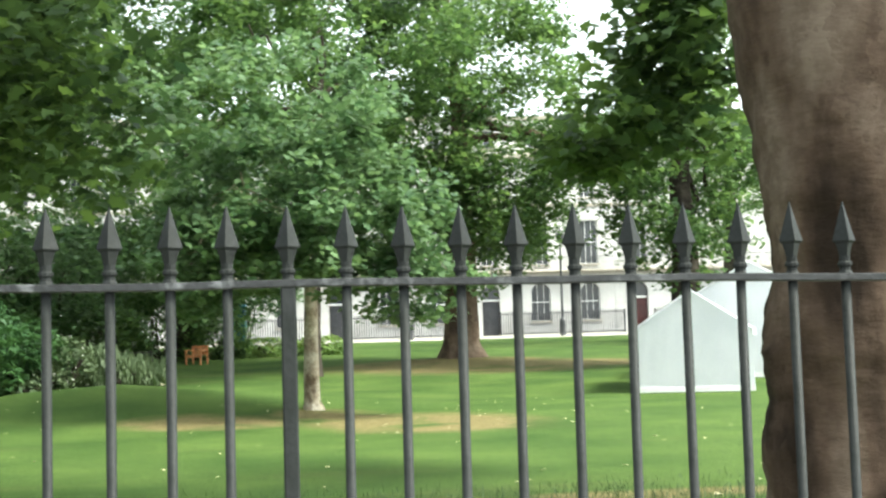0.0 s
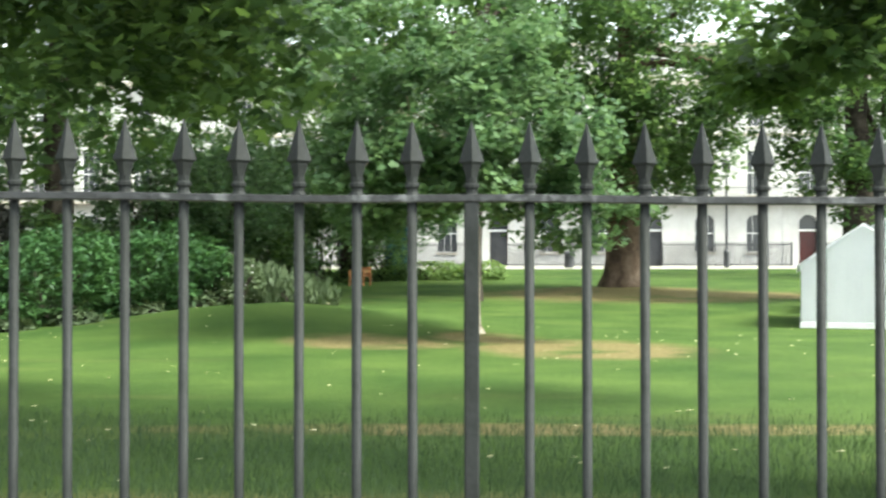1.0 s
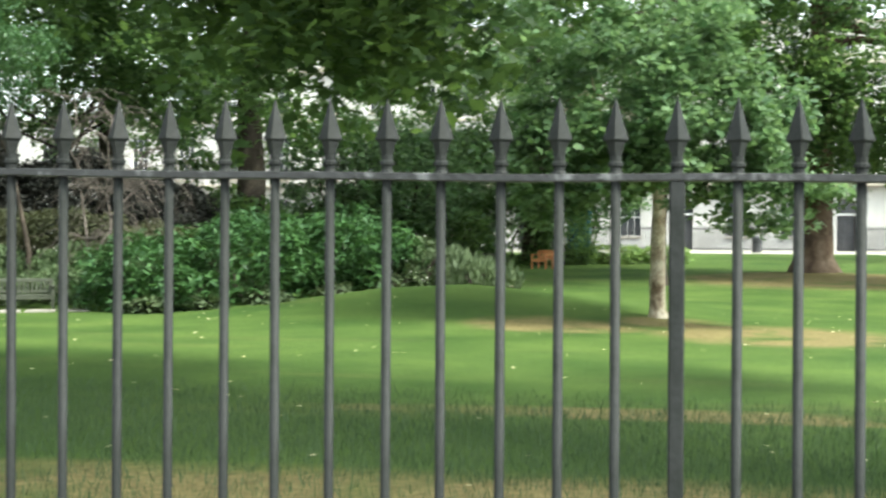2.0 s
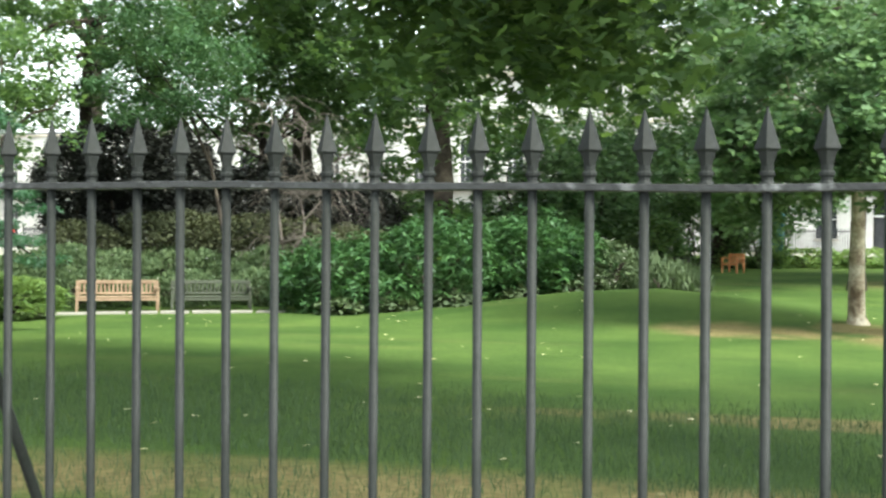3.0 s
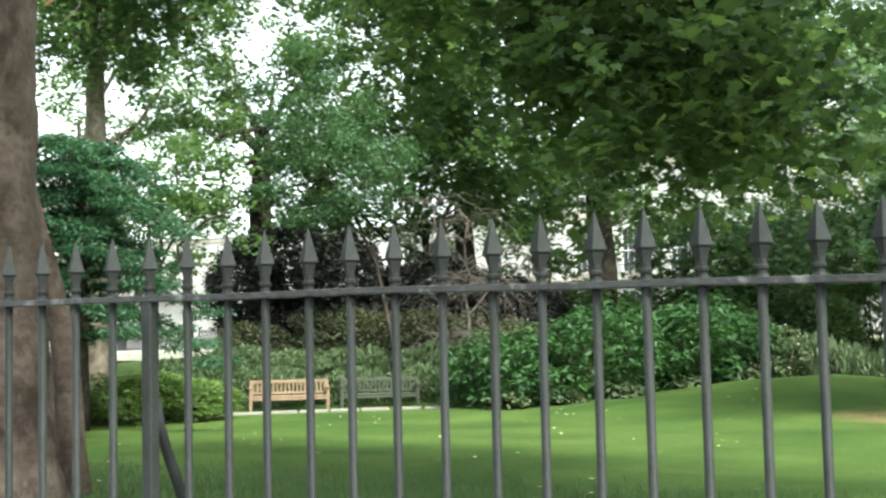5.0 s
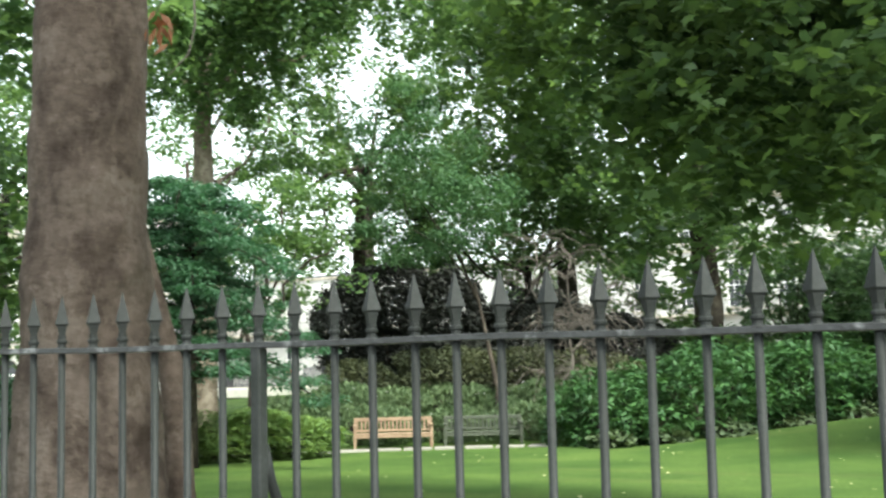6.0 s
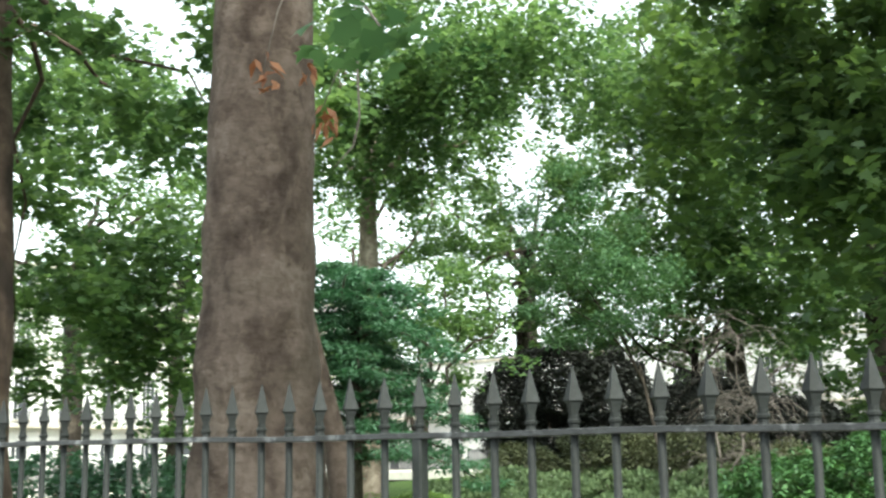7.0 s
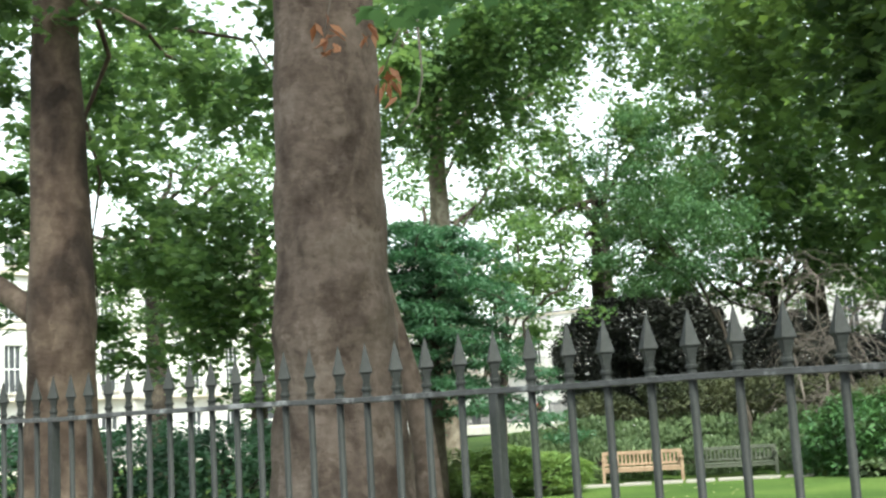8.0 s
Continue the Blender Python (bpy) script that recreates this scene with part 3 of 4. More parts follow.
def build_trees():
    # the two great planes beside the railings; their crowns spread over lawn and footway
    tree("plane_tree", "huge plane tree with mottled brown flaking bark, close behind the railings", (3.63, 5.15, 0.0),
         [(0.12, 0, -0.3), (0.0, 0, 0.7), (0.0, 0, 1.1), (0.0, 0, 1.42), (0.0, 0, 1.95), (0.0, 0, 2.4), (0.0, 0, 2.9), (-0.05, 0.02, 3.9), (0.1, 0.1, 8)],
         [0.85, 0.62, 0.56, 0.61, 0.50, 0.56, 0.62, 0.64, 0.5],
         [((4.12, 10.3, 4.6), (0.52, 0.8, 1.3), 34), ((3.35, 10.4, 3.7), (0.45, 0.7, 0.4), 9), ((3.6, 2.6, 11.2), (9.0, 5.4, 1.9), 430)], 0.16, LEAF_NEAR, BARK_OLD, "plane", 0.5, 75, 9, 0.16, 11, 44, 0.11, droop=0.9)
    left = tree("plane_tree", "tall plane tree with grey-brown bark and dark burrs, behind the railings", (-9.5, 6.35, 0.0),
         [(-0.02, 0, -0.2), (0, 0, 0.5), (0.02, 0, 1.2), (0.0, 0, 2.2), (-0.02, 0, 3.4), (0.02, 0, 5.5), (0.05, 0, 9)],
         [1.0, 0.82, 0.74, 0.66, 0.60, 0.55, 0.45],
         [((-3.5, 9.9, 4.8), (1.35, 1.5, 1.4), 62), ((-2.9, 10.2, 6.4), (1.6, 1.5, 1.0), 36), ((-4.6, 9.9, 6.8), (1.4, 1.5, 1.2), 30), ((-8, 3.5, 11.6), (9, 7, 1.8), 250)], 0.15, LEAF_NEAR, BARK, "plane", 0.5, 80, 7, 0.06, 12, 44, 0.08, droop=0.9,
         hang=[((-4.6, 10.3, 5.9), (1.5, 1.2, 1.0), 60, 1.9, 55), ((-2.7, 10.6, 5.3), (0.8, 1.0, 1.0), 26, 1.4, 55), ((-6.8, 11.6, 7.2), (1.3, 1.0, 0.9), 36, 2.2, 55), ((-2.6, 8.4, 4.2), (1.3, 0.7, 0.9), 26, 1.1, 60)],
         extra_limbs=[([(-0.2, 1.6, -0.1), (-0.22, 1.6, 0.5), (-0.26, 1.6, 1.2), (-0.36, 1.6, 1.9), (-0.8, 1.6, 3.2), (-1.1, 1.4, 5.0)], [0.24, 0.17, 0.15, 0.14, 0.12, 0.08])])
    low_branch(left)
    burrs(left, [(-0.22, 3.62, 0.62, 0.24), (0.04, 3.56, 0.62, 0.22), (0.30, 3.22, 0.63, 0.17), (0.44, 2.85, 0.64, 0.20), (0.30, 2.66, 0.65, 0.14), (0.15, 4.30, 0.60, 0.16)])
    # this trunk's shade is in its bark colours
    tree("plane_tree", "plane tree with a shade-darkened trunk and a low side limb", (-17.05, 7.75, 0.0),
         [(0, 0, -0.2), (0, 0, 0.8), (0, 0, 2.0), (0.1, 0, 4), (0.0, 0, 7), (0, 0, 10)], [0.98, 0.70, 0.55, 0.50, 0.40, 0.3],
         [((-17, 10, 9.0), (4.5, 4.5, 3.2), 90), ((-20.5, 10, 5.0), (2.5, 2.5, 2.5), 40)], 0.19, LEAF_PLANE, BARK_SHADED, "plane", 0.6, 100, 5, 0.06, 13, 24,
         hang=[((-20.2, 13.4, 6.0), (1.8, 1.2, 1.2), 60, 2.4, 60), ((-22.5, 12.0, 9.6), (3.0, 1.5, 1.4), 40, 2.0, 60)],
         extra_limbs=[([(0.0, 0, 3.4), (-0.9, -0.1, 3.9), (-2.2, -0.2, 4.6), (-3.8, -0.3, 5.8)], [0.26, 0.2, 0.16, 0.1])])
    # young pale-stemmed plane on the mound
    x, y = 0.15, 22.2
    tree("young_plane_tree", "young plane tree with a pale straight stem on the mound", (x, y, ground_z(x, y)),
         [(0.03, 0, -0.1), (0, 0, 0.15), (0.0, 0, 1.0), (0.02, 0, 2.2), (-0.05, 0.1, 3.2), (0, 0.1, 4.2)], [0.26, 0.17, 0.145, 0.13, 0.07, 0.03],
         [((0.9, 20.2, 3.2), (1.9, 1.2, 0.9), 44), ((-1.2, 20.2, 3.3), (1.8, 1.2, 0.9), 40), ((-0.1, 20.9, 4.2), (2.9, 2.4, 1.5), 90), ((-0.8, 20.9, 5.6), (3.0, 2.6, 1.6), 60), ((2.0, 20.6, 2.6), (1.2, 1.2, 0.7), 14), ((-1.6, 20.8, 2.6), (1.4, 1.2, 0.7), 14)], 0.15, LEAF_YOUNG, BARK_PALE, "plane", 0.5, 75, 8, 0.03, 14, 12, 0.06)
    # planes across the lawn
    specs = [
        ("broad old plane tree with a thick flared trunk across the lawn", 5.7, 42.2, 0.62, 6.5, 10.0, 5.0, 7.0, 260, BARK_MID),
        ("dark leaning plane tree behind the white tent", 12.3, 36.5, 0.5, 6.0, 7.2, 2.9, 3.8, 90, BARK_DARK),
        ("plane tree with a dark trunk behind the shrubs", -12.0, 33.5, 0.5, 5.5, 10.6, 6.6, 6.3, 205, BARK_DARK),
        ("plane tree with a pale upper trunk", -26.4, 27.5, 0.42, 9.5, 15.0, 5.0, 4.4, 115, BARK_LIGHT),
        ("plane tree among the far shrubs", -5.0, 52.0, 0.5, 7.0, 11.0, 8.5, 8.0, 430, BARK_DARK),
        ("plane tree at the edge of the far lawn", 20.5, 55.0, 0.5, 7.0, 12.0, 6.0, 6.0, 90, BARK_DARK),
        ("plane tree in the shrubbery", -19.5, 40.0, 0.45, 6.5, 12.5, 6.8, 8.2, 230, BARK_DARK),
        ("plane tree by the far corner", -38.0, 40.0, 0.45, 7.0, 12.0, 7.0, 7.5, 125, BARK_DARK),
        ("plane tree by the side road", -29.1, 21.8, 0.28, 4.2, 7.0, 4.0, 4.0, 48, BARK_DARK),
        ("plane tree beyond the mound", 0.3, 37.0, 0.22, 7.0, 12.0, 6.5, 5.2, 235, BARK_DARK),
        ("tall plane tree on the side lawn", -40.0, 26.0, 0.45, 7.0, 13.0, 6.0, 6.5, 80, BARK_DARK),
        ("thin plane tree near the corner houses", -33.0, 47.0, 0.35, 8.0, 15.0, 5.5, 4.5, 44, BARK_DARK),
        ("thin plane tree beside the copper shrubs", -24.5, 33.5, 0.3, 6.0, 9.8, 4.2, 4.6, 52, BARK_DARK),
    ]
    pendulous = {
        "broad old plane tree with a thick flared trunk across the lawn": [((5.6, 38.5, 7.8), (3.6, 1.5, 1.0), 66, 2.4, 70), ((9.8, 38.5, 8.6), (2.0, 1.5, 1.0), 34, 1.9, 65)],
        "plane tree with a pale upper trunk": [((-23.6, 25.4, 13.6), (2.3, 1.8, 1.6), 75, 3.4, 65), ((-19.5, 24.5, 13.8), (3.4, 1.6, 1.2), 90, 2.2, 65)],
        "thin plane tree beside the copper shrubs": [((-23.8, 33.2, 16.5), (4.2, 2.5, 2.0), 70, 2.4, 65), ((-17.0, 30.0, 14.0), (3.2, 2.0, 2.0), 70, 2.6, 65)],
        "plane tree by the side road": [((-27.5, 17.5, 12.6), (3.4, 2.2, 1.6), 44, 2.2, 65)],
    }
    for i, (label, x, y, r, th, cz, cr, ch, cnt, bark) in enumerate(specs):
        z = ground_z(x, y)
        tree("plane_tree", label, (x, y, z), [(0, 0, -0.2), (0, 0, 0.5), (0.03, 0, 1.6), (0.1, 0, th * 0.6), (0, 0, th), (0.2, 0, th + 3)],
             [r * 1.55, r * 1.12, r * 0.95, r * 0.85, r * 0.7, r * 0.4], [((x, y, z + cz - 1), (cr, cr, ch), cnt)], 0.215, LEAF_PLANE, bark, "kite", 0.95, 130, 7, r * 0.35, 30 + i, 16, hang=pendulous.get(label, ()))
    # wide low tree whose boughs hang over the copper shrubs
    x, y = -17.5, 32.5
    tree("drooping_tree", "wide tree with boughs hanging over the copper shrubs", (x, y, ground_z(x, y)),
         [(0, 0, -0.1), (0.1, 0, 1.5), (0.0, 0, 3.0), (0.2, 0, 5)], [0.22, 0.17, 0.14, 0.08],
         [((-18.0, 31.8, 6.6), (6.6, 1.8, 2.0), 100)], 0.18, LEAF_PLANE, BARK_DARK, "kite", 0.75, 105, 8, 0.05, 55, 10, droop=1.2, hang=[((-15.6, 30.2, 9.8), (3.0, 1.5, 1.3), 80, 3.0, 70)])
    # feathery blue-green tree with hanging dead twigs behind the benches
    x, y = -15.0, 25.5
    tree("feathery_tree", "small tree with feathery blue-green leaves behind the benches", (x, y, 0.1),
         [(0, 0, -0.1), (0.1, 0, 1.2), (-0.2, 0, 2.6), (-0.5, 0, 4)], [0.09, 0.07, 0.05, 0.03],
         [((-17.4, 25.5, 8.0), (1.9, 1.6, 2.0), 44), ((-16.4, 25.2, 5.9), (2.5, 1.4, 1.3), 55)], 0.16, LEAF_FEATHER, BARK_DARK, "long", 0.5, 110, 3, 0.025, 51, 10, droop=0.8)
    # small forked dark tree by the junipers
    x, y = -18.2, 19.8
    tree("forked_tree", "small dark tree with a forked stem beside the juniper", (x, y, 0.05),
         [(0, 0, -0.1), (0, 0, 0.9), (0.03, 0, 1.6), (0.0, 0, 2.0)], [0.2, 0.15, 0.14, 0.12],
         [((-18.3, 20.8, 4.9), (2.3, 2.0, 1.9), 34)], 0.15, LEAF_PLANE, BARK_DARK, "kite", 0.5, 90, 6, 0.07, 52, 10)


build_trees()


# ---- shrubs and borders ----
def shrub(name, label, lumps, leaf, mat, shape="kite", n=900, seed=1, category="shrub", flat=0.5, droop=0.4, stem=BARK_DARK, upright=False, flowers=None):
    """A shrub: short stems and overlapping leafy lumps. lumps: (centre, radii)."""
    rng = np.random.default_rng(seed)
    c0 = lumps[0][0]
    g = Vector((c0[0], c0[1], ground_z(c0[0], c0[1])))
    t = empty(name, pose(*g), label=label, category=category)
    pts = []
    for c, r in lumps:
        c = Vector(c) - g
        m = int(2.2 * n * (r[0] * r[2] + r[1] * r[2] + r[0] * r[1]) / 3)
        p = clump(rng, m, c, r, 0.66)
        bumpy = np.array([1 + 0.38 * noise.noise(Vector((q[0] * 1.6, q[1] * 1.6, q[2] * 2.2 + seed))) for q in p])
        p = np.array(c) + (p - np.array(c)) * bumpy[:, None]
        p = p[p[:, 2] > -0.15]
        pts.append(p)
        bm = bmesh.new()
        for k in range(5):
            a = rng.uniform(0, 6.28)
            e = c + Vector((math.cos(a) * r[0] * 0.6, math.sin(a) * r[1] * 0.6, r[2] * 0.3))
            gz = ground_z(g.x + c.x, g.y + c.y) - g.z
            tube(bm, limb_line((c.x, c.y, gz - 0.05), e, 0.1, rng, 5), [0.05, 0.04, 0.035, 0.03, 0.015], 6)
        part("stem", bm, stem, t)
    pts = np.concatenate(pts)
    leaves("foliage", pts, leaf, mat, shape, flat, droop, rng, t, upright=upright)
    if flowers:
        fm, fs, fn = flowers
        idx = rng.choice(len(pts), fn)
        tagged(leaves("flowers", pts[idx] + np.array([0, -0.05, 0.06]), fs, fm, "kite", 0.6, 0, rng, t), kind="stuff")
    return t


def build_shrubs():
    shrub("rhododendron", "broad dark-green glossy shrub at the edge of the lawn", [
        ((-11.2, 23.8, 0.75), (1.5, 1.3, 1.0)), ((-9.2, 24.8, 1.1), (1.9, 1.5, 1.15)), ((-7.2, 26.0, 1.25), (1.6, 1.3, 1.15)), ((-6.3, 26.8, 0.9), (1.2, 1.1, 0.9)), ((-10.2, 23.3, 0.5), (1.1, 0.9, 0.6))],
        0.2, LEAF_RHODO, "long", 1300, 61, droop=0.9)
    shrub("white_flowering_shrub", "loose shrub with white flowers beside the mound", [((-5.3, 26.4, 1.0), (0.55, 0.5, 0.8)), ((-5.8, 26.0, 0.6), (0.7, 0.5, 0.5))],
          0.10, LEAF_GREY, "kite", 1500, 62, flowers=(PETAL, 0.08, 70))
    shrub("lavender_bush", "low rounded grey-green bush on the mound", [((-4.2, 27.0, 0.70), (0.9, 0.8, 0.5)), ((-5.1, 27.6, 0.85), (0.8, 0.7, 0.6)), ((-3.6, 27.2, 0.6), (0.55, 0.6, 0.38))],
          0.16, LEAF_GREY, "long", 1500, 63, upright=True)
    shrub("juniper", "spreading light-green juniper with layered sprays", [((-17.6, 17.8, 0.5), (1.6, 1.2, 0.55)), ((-16.6, 18.9, 0.45), (1.3, 1.0, 0.5)), ((-18.6, 17.2, 0.4), (1.0, 0.9, 0.5)), ((-16.9, 18.3, 0.75), (0.9, 0.8, 0.35))],
          0.16, LEAF_JUNIPER, "long", 2200, 64, flat=0.8)
    # flower border behind the benches
    shrub("flower_border", "mixed border of tall leafy perennials with pale flowers", [((-17.4, 23.0, 0.45), (1.5, 0.7, 0.55)), ((-15.4, 24.0, 0.4), (1.3, 0.7, 0.5)), ((-13.6, 24.8, 0.45), (1.2, 0.7, 0.5)), ((-18.8, 22.2, 0.6), (1.1, 0.8, 0.75)), ((-17.6, 24.6, 1.0), (1.2, 0.6, 0.45)), ((-12.6, 25.2, 0.6), (0.9, 0.7, 0.6)), ((-16.2, 25.6, 0.95), (1.7, 0.6, 0.5)), ((-14.0, 26.4, 0.9), (1.6, 0.6, 0.55)), ((-18.8, 24.3, 1.0), (1.3, 0.6, 0.5))],
          0.075, LEAF_BORDER, "kite", 3000, 65, flowers=(PETAL, 0.07, 110), upright=True)
    shrub("olive_shrub", "brownish olive shrubs behind the flower border", [((-17.0, 26.6, 1.75), (1.7, 1.1, 0.75)), ((-14.8, 27.4, 1.7), (1.7, 1.1, 0.75)), ((-12.6, 27.6, 1.3), (1.4, 1.1, 0.8)), ((-19.2, 25.6, 1.5), (1.2, 1.0, 0.7))],
          0.09, LEAF_OLIVE, "kite", 2600, 66)
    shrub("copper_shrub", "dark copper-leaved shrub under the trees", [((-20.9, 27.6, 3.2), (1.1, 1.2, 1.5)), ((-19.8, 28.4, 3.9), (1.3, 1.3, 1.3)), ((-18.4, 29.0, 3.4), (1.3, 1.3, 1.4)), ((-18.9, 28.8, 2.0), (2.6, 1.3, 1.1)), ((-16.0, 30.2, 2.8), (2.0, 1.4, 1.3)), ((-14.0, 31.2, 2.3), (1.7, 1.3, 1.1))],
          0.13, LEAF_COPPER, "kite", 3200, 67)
    # far shrubbery
    shrub("laurel_bush", "leafy green laurel bush at the back of the lawn", [((-6.0, 50.5, 2.2), (2.4, 1.6, 1.9)), ((-9.0, 50.0, 2.4), (2.2, 1.6, 1.9)), ((-3.6, 51.5, 1.8), (1.2, 1.2, 1.3))],
          0.3, LEAF_PLANE, "long", 420, 68, droop=0.8)
    shrub("laurel_bush", "dense green bush behind the mound", [((-10.5, 42.0, 1.9), (2.6, 1.8, 1.6)), ((-14.0, 40.0, 1.4), (2.4, 1.8, 1.2)), ((-12.6, 33.0, 1.9), (2.0, 1.4, 1.3)), ((-7.5, 43.5, 1.9), (1.8, 1.4, 1.1))],
          0.26, LEAF_PLANE, "kite", 480, 69)
    shrub("low_hedge", "low clipped green hedge beside the far lawn", [((-1.6, 52.5, 1.1), (1.6, 0.7, 0.5)), ((0.6, 53.0, 1.1), (1.3, 0.7, 0.5)), ((-3.0, 52.2, 1.0), (1.0, 0.7, 0.5))],
          0.16, LEAF_JUNIPER, "kite", 900, 70)
    shrub("yew_hedge", "dark green hedge inside the railings", [((-21.5, 14.5, 0.9), (2.2, 1.6, 1.0)), ((-25.0, 14.5, 1.0), (2.4, 1.6, 1.1)), ((-29, 14.0, 1.1), (2.6, 1.6, 1.2)), ((-23, 18, 1.0), (2, 1.4, 1.0))],
          0.14, LEAF_CEDAR, "kite", 900, 71)
    shrub("holly_tree", "dense leafy holly tree behind the glossy shrub", [((-10.9, 40.5, 3.6), (2.2, 2.0, 2.8)), ((-9.0, 42.0, 3.8), (2.6, 2.0, 2.2))],
          0.24, LEAF_YOUNG, "kite", 420, 75, category="tree")
    shrub("holly_tree", "leafy bush under the far plane trees", [((-8.5, 47.5, 4.6), (2.2, 2.0, 1.8)), ((-3.0, 60.0, 5.0), (3.4, 2.0, 2.6)), ((-8.0, 60.0, 5.0), (3.4, 2.0, 2.6))],
          0.24, LEAF_YOUNG, "kite", 420, 76, category="tree")
    shrub("hosta", "low pale-leaved plants at the foot of the glossy shrub", [((-10.6, 22.35, 0.2), (0.5, 0.3, 0.22)), ((-9.5, 22.9, 0.22), (0.5, 0.3, 0.25)), ((-8.2, 23.6, 0.3), (0.6, 0.3, 0.25)), ((-7.0, 24.7, 0.4), (0.5, 0.3, 0.25)), ((-6.0, 25.4, 0.5), (0.5, 0.3, 0.25))],
          0.15, LEAF_GREY, "kite", 1500, 77)
    # cedar with layered drooping fans
    t_pts = []
    rng = np.random.default_rng(72)
    base = (-16.7, 15.9, 0.05)
    t = empty("cedar", pose(*base), label="blue-green cedar with layered drooping branches", category="tree")
    bm = bmesh.new()
    tube(bm, [(0, 0, -0.1), (0, 0, 2), (0.05, 0, 4.6), (0, 0, 6.0)], [0.2, 0.16, 0.1, 0.03], 10, 0.1)
    part("trunk", bm, BARK_DARK, t)
    for k in range(34):
        z = 1.7 + 3.9 * (k / 34)
        a = k * 2.4
        ln = 2.9 * (1 - 0.62 * (k / 34)) * rng.uniform(0.8, 1.15)
        line = [Vector((math.cos(a) * ln * f, math.sin(a) * ln * f, z + 0.25 * math.sin(f * 2.6) - 0.55 * f * f)) for f in np.linspace(0, 1, 6)]
        bm = bmesh.new()
        tube(bm, line, [0.05, 0.04, 0.03, 0.025, 0.02, 0.01], 6)
        part("limb", bm, BARK_DARK, t)
        for p in line[1:]:
            t_pts.append(clump(rng, 170, p, (0.52, 0.52, 0.13), 0.1))
    leaves("foliage", np.concatenate(t_pts), 0.15, LEAF_CEDAR, "long", 0.55, 1.3, rng, t)
    # tangle of dead twigs: a bare stem with arching side shoots that hang over
    rng = np.random.default_rng(73)
    t = empty("dead_branch", pose(-13.7, 26.3, 0.1), label="bare grey-brown tangle of dead twigs", category="branch")
    stems = [limb_line((0, 0, -0.1), (dx, 0.2, 4.6 + dz), 0.1, rng, 9) for dx, dz in ((-0.5, 0.4), (0.5, 0.0), (1.3, -1.0))]
    for line in stems:
        bm = bmesh.new()
        tube(bm, line, [0.04 - 0.003 * j for j in range(9)], 6)
        part("stem", bm, TWIG, t)
    for k in range(170):
        line = stems[rng.integers(3)]
        s = line[rng.integers(3, 9)]
        reach, fall = rng.uniform(0.5, 2.0) * rng.choice([-1, 1, 1]), rng.uniform(0.3, 2.2)
        pts = []
        for j in range(8):
            f = j / 7
            pts.append(s + Vector((reach * f + rng.normal() * 0.05, rng.normal() * 0.06 - 0.3 * f, 0.5 * math.sin(f * 2.2) - fall * f * f + rng.normal() * 0.04)))
        r = rng.uniform(0.006, 0.013)
        bm = bmesh.new()
        tube(bm, pts, [r * (1 - 0.11 * j) for j in range(8)], 5)
        part("twig", bm, TWIG, t)


build_shrubs()


# ---- benches and chair ----
def bench(m, label, wood, width=1.8, group="", name="garden_bench"):
    t = empty(name, m, label=label, category="bench" if width > 1 else "chair", group=group)
    h = width / 2
    for sx in (-1, 1):
        for nm, y0, y1, z1 in (("leg", -0.30, -0.245, 0.58), ("leg", 0.20, 0.255, 0.74)):
            bm = bmesh.new()
            box(bm, (sx * h - 0.03 * (sx > 0) * 2, y0, -0.05), (sx * h + 0.03 * (sx < 0) * 2, y1, z1), 0.005)
            part(nm, bm, wood, t)
        bm = bmesh.new()
        box(bm, (sx * h - 0.065 if sx > 0 else -h - 0.01, -0.34, 0.56), (sx * h + 0.01 if sx > 0 else -h + 0.065, 0.22, 0.595), 0.008)
        part("armrest", bm, wood, t)
    for k in range(6):
        bm = bmesh.new()
        box(bm, (-h + 0.06, -0.30 + k * 0.085, 0.365), (h - 0.06, -0.235 + k * 0.085, 0.39), 0.004)
        part("seat_slat", bm, wood, t)
    bm = bmesh.new()
    box(bm, (-h + 0.06, -0.29, 0.29), (h - 0.06, -0.255, 0.36), 0.004)
    part("apron", bm, wood, t)
    for nm, z0, z1 in (("top_rail", 0.67, 0.75), ("lower_rail", 0.42, 0.465)):
        bm = bmesh.new()
        box(bm, (-h + 0.03, 0.205, z0), (h - 0.03, 0.245, z1), 0.006)
        part(nm, bm, wood, t)
    n = max(5, int(width / 0.095))
    for k in range(n):
        x = -h + 0.09 + (2 * h - 0.18) * k / (n - 1)
        bm = bmesh.new()
        box(bm, (x - 0.022, 0.215, 0.46), (x + 0.022, 0.235, 0.675), 0.003)
        part("back_slat", bm, wood, t)
    return t


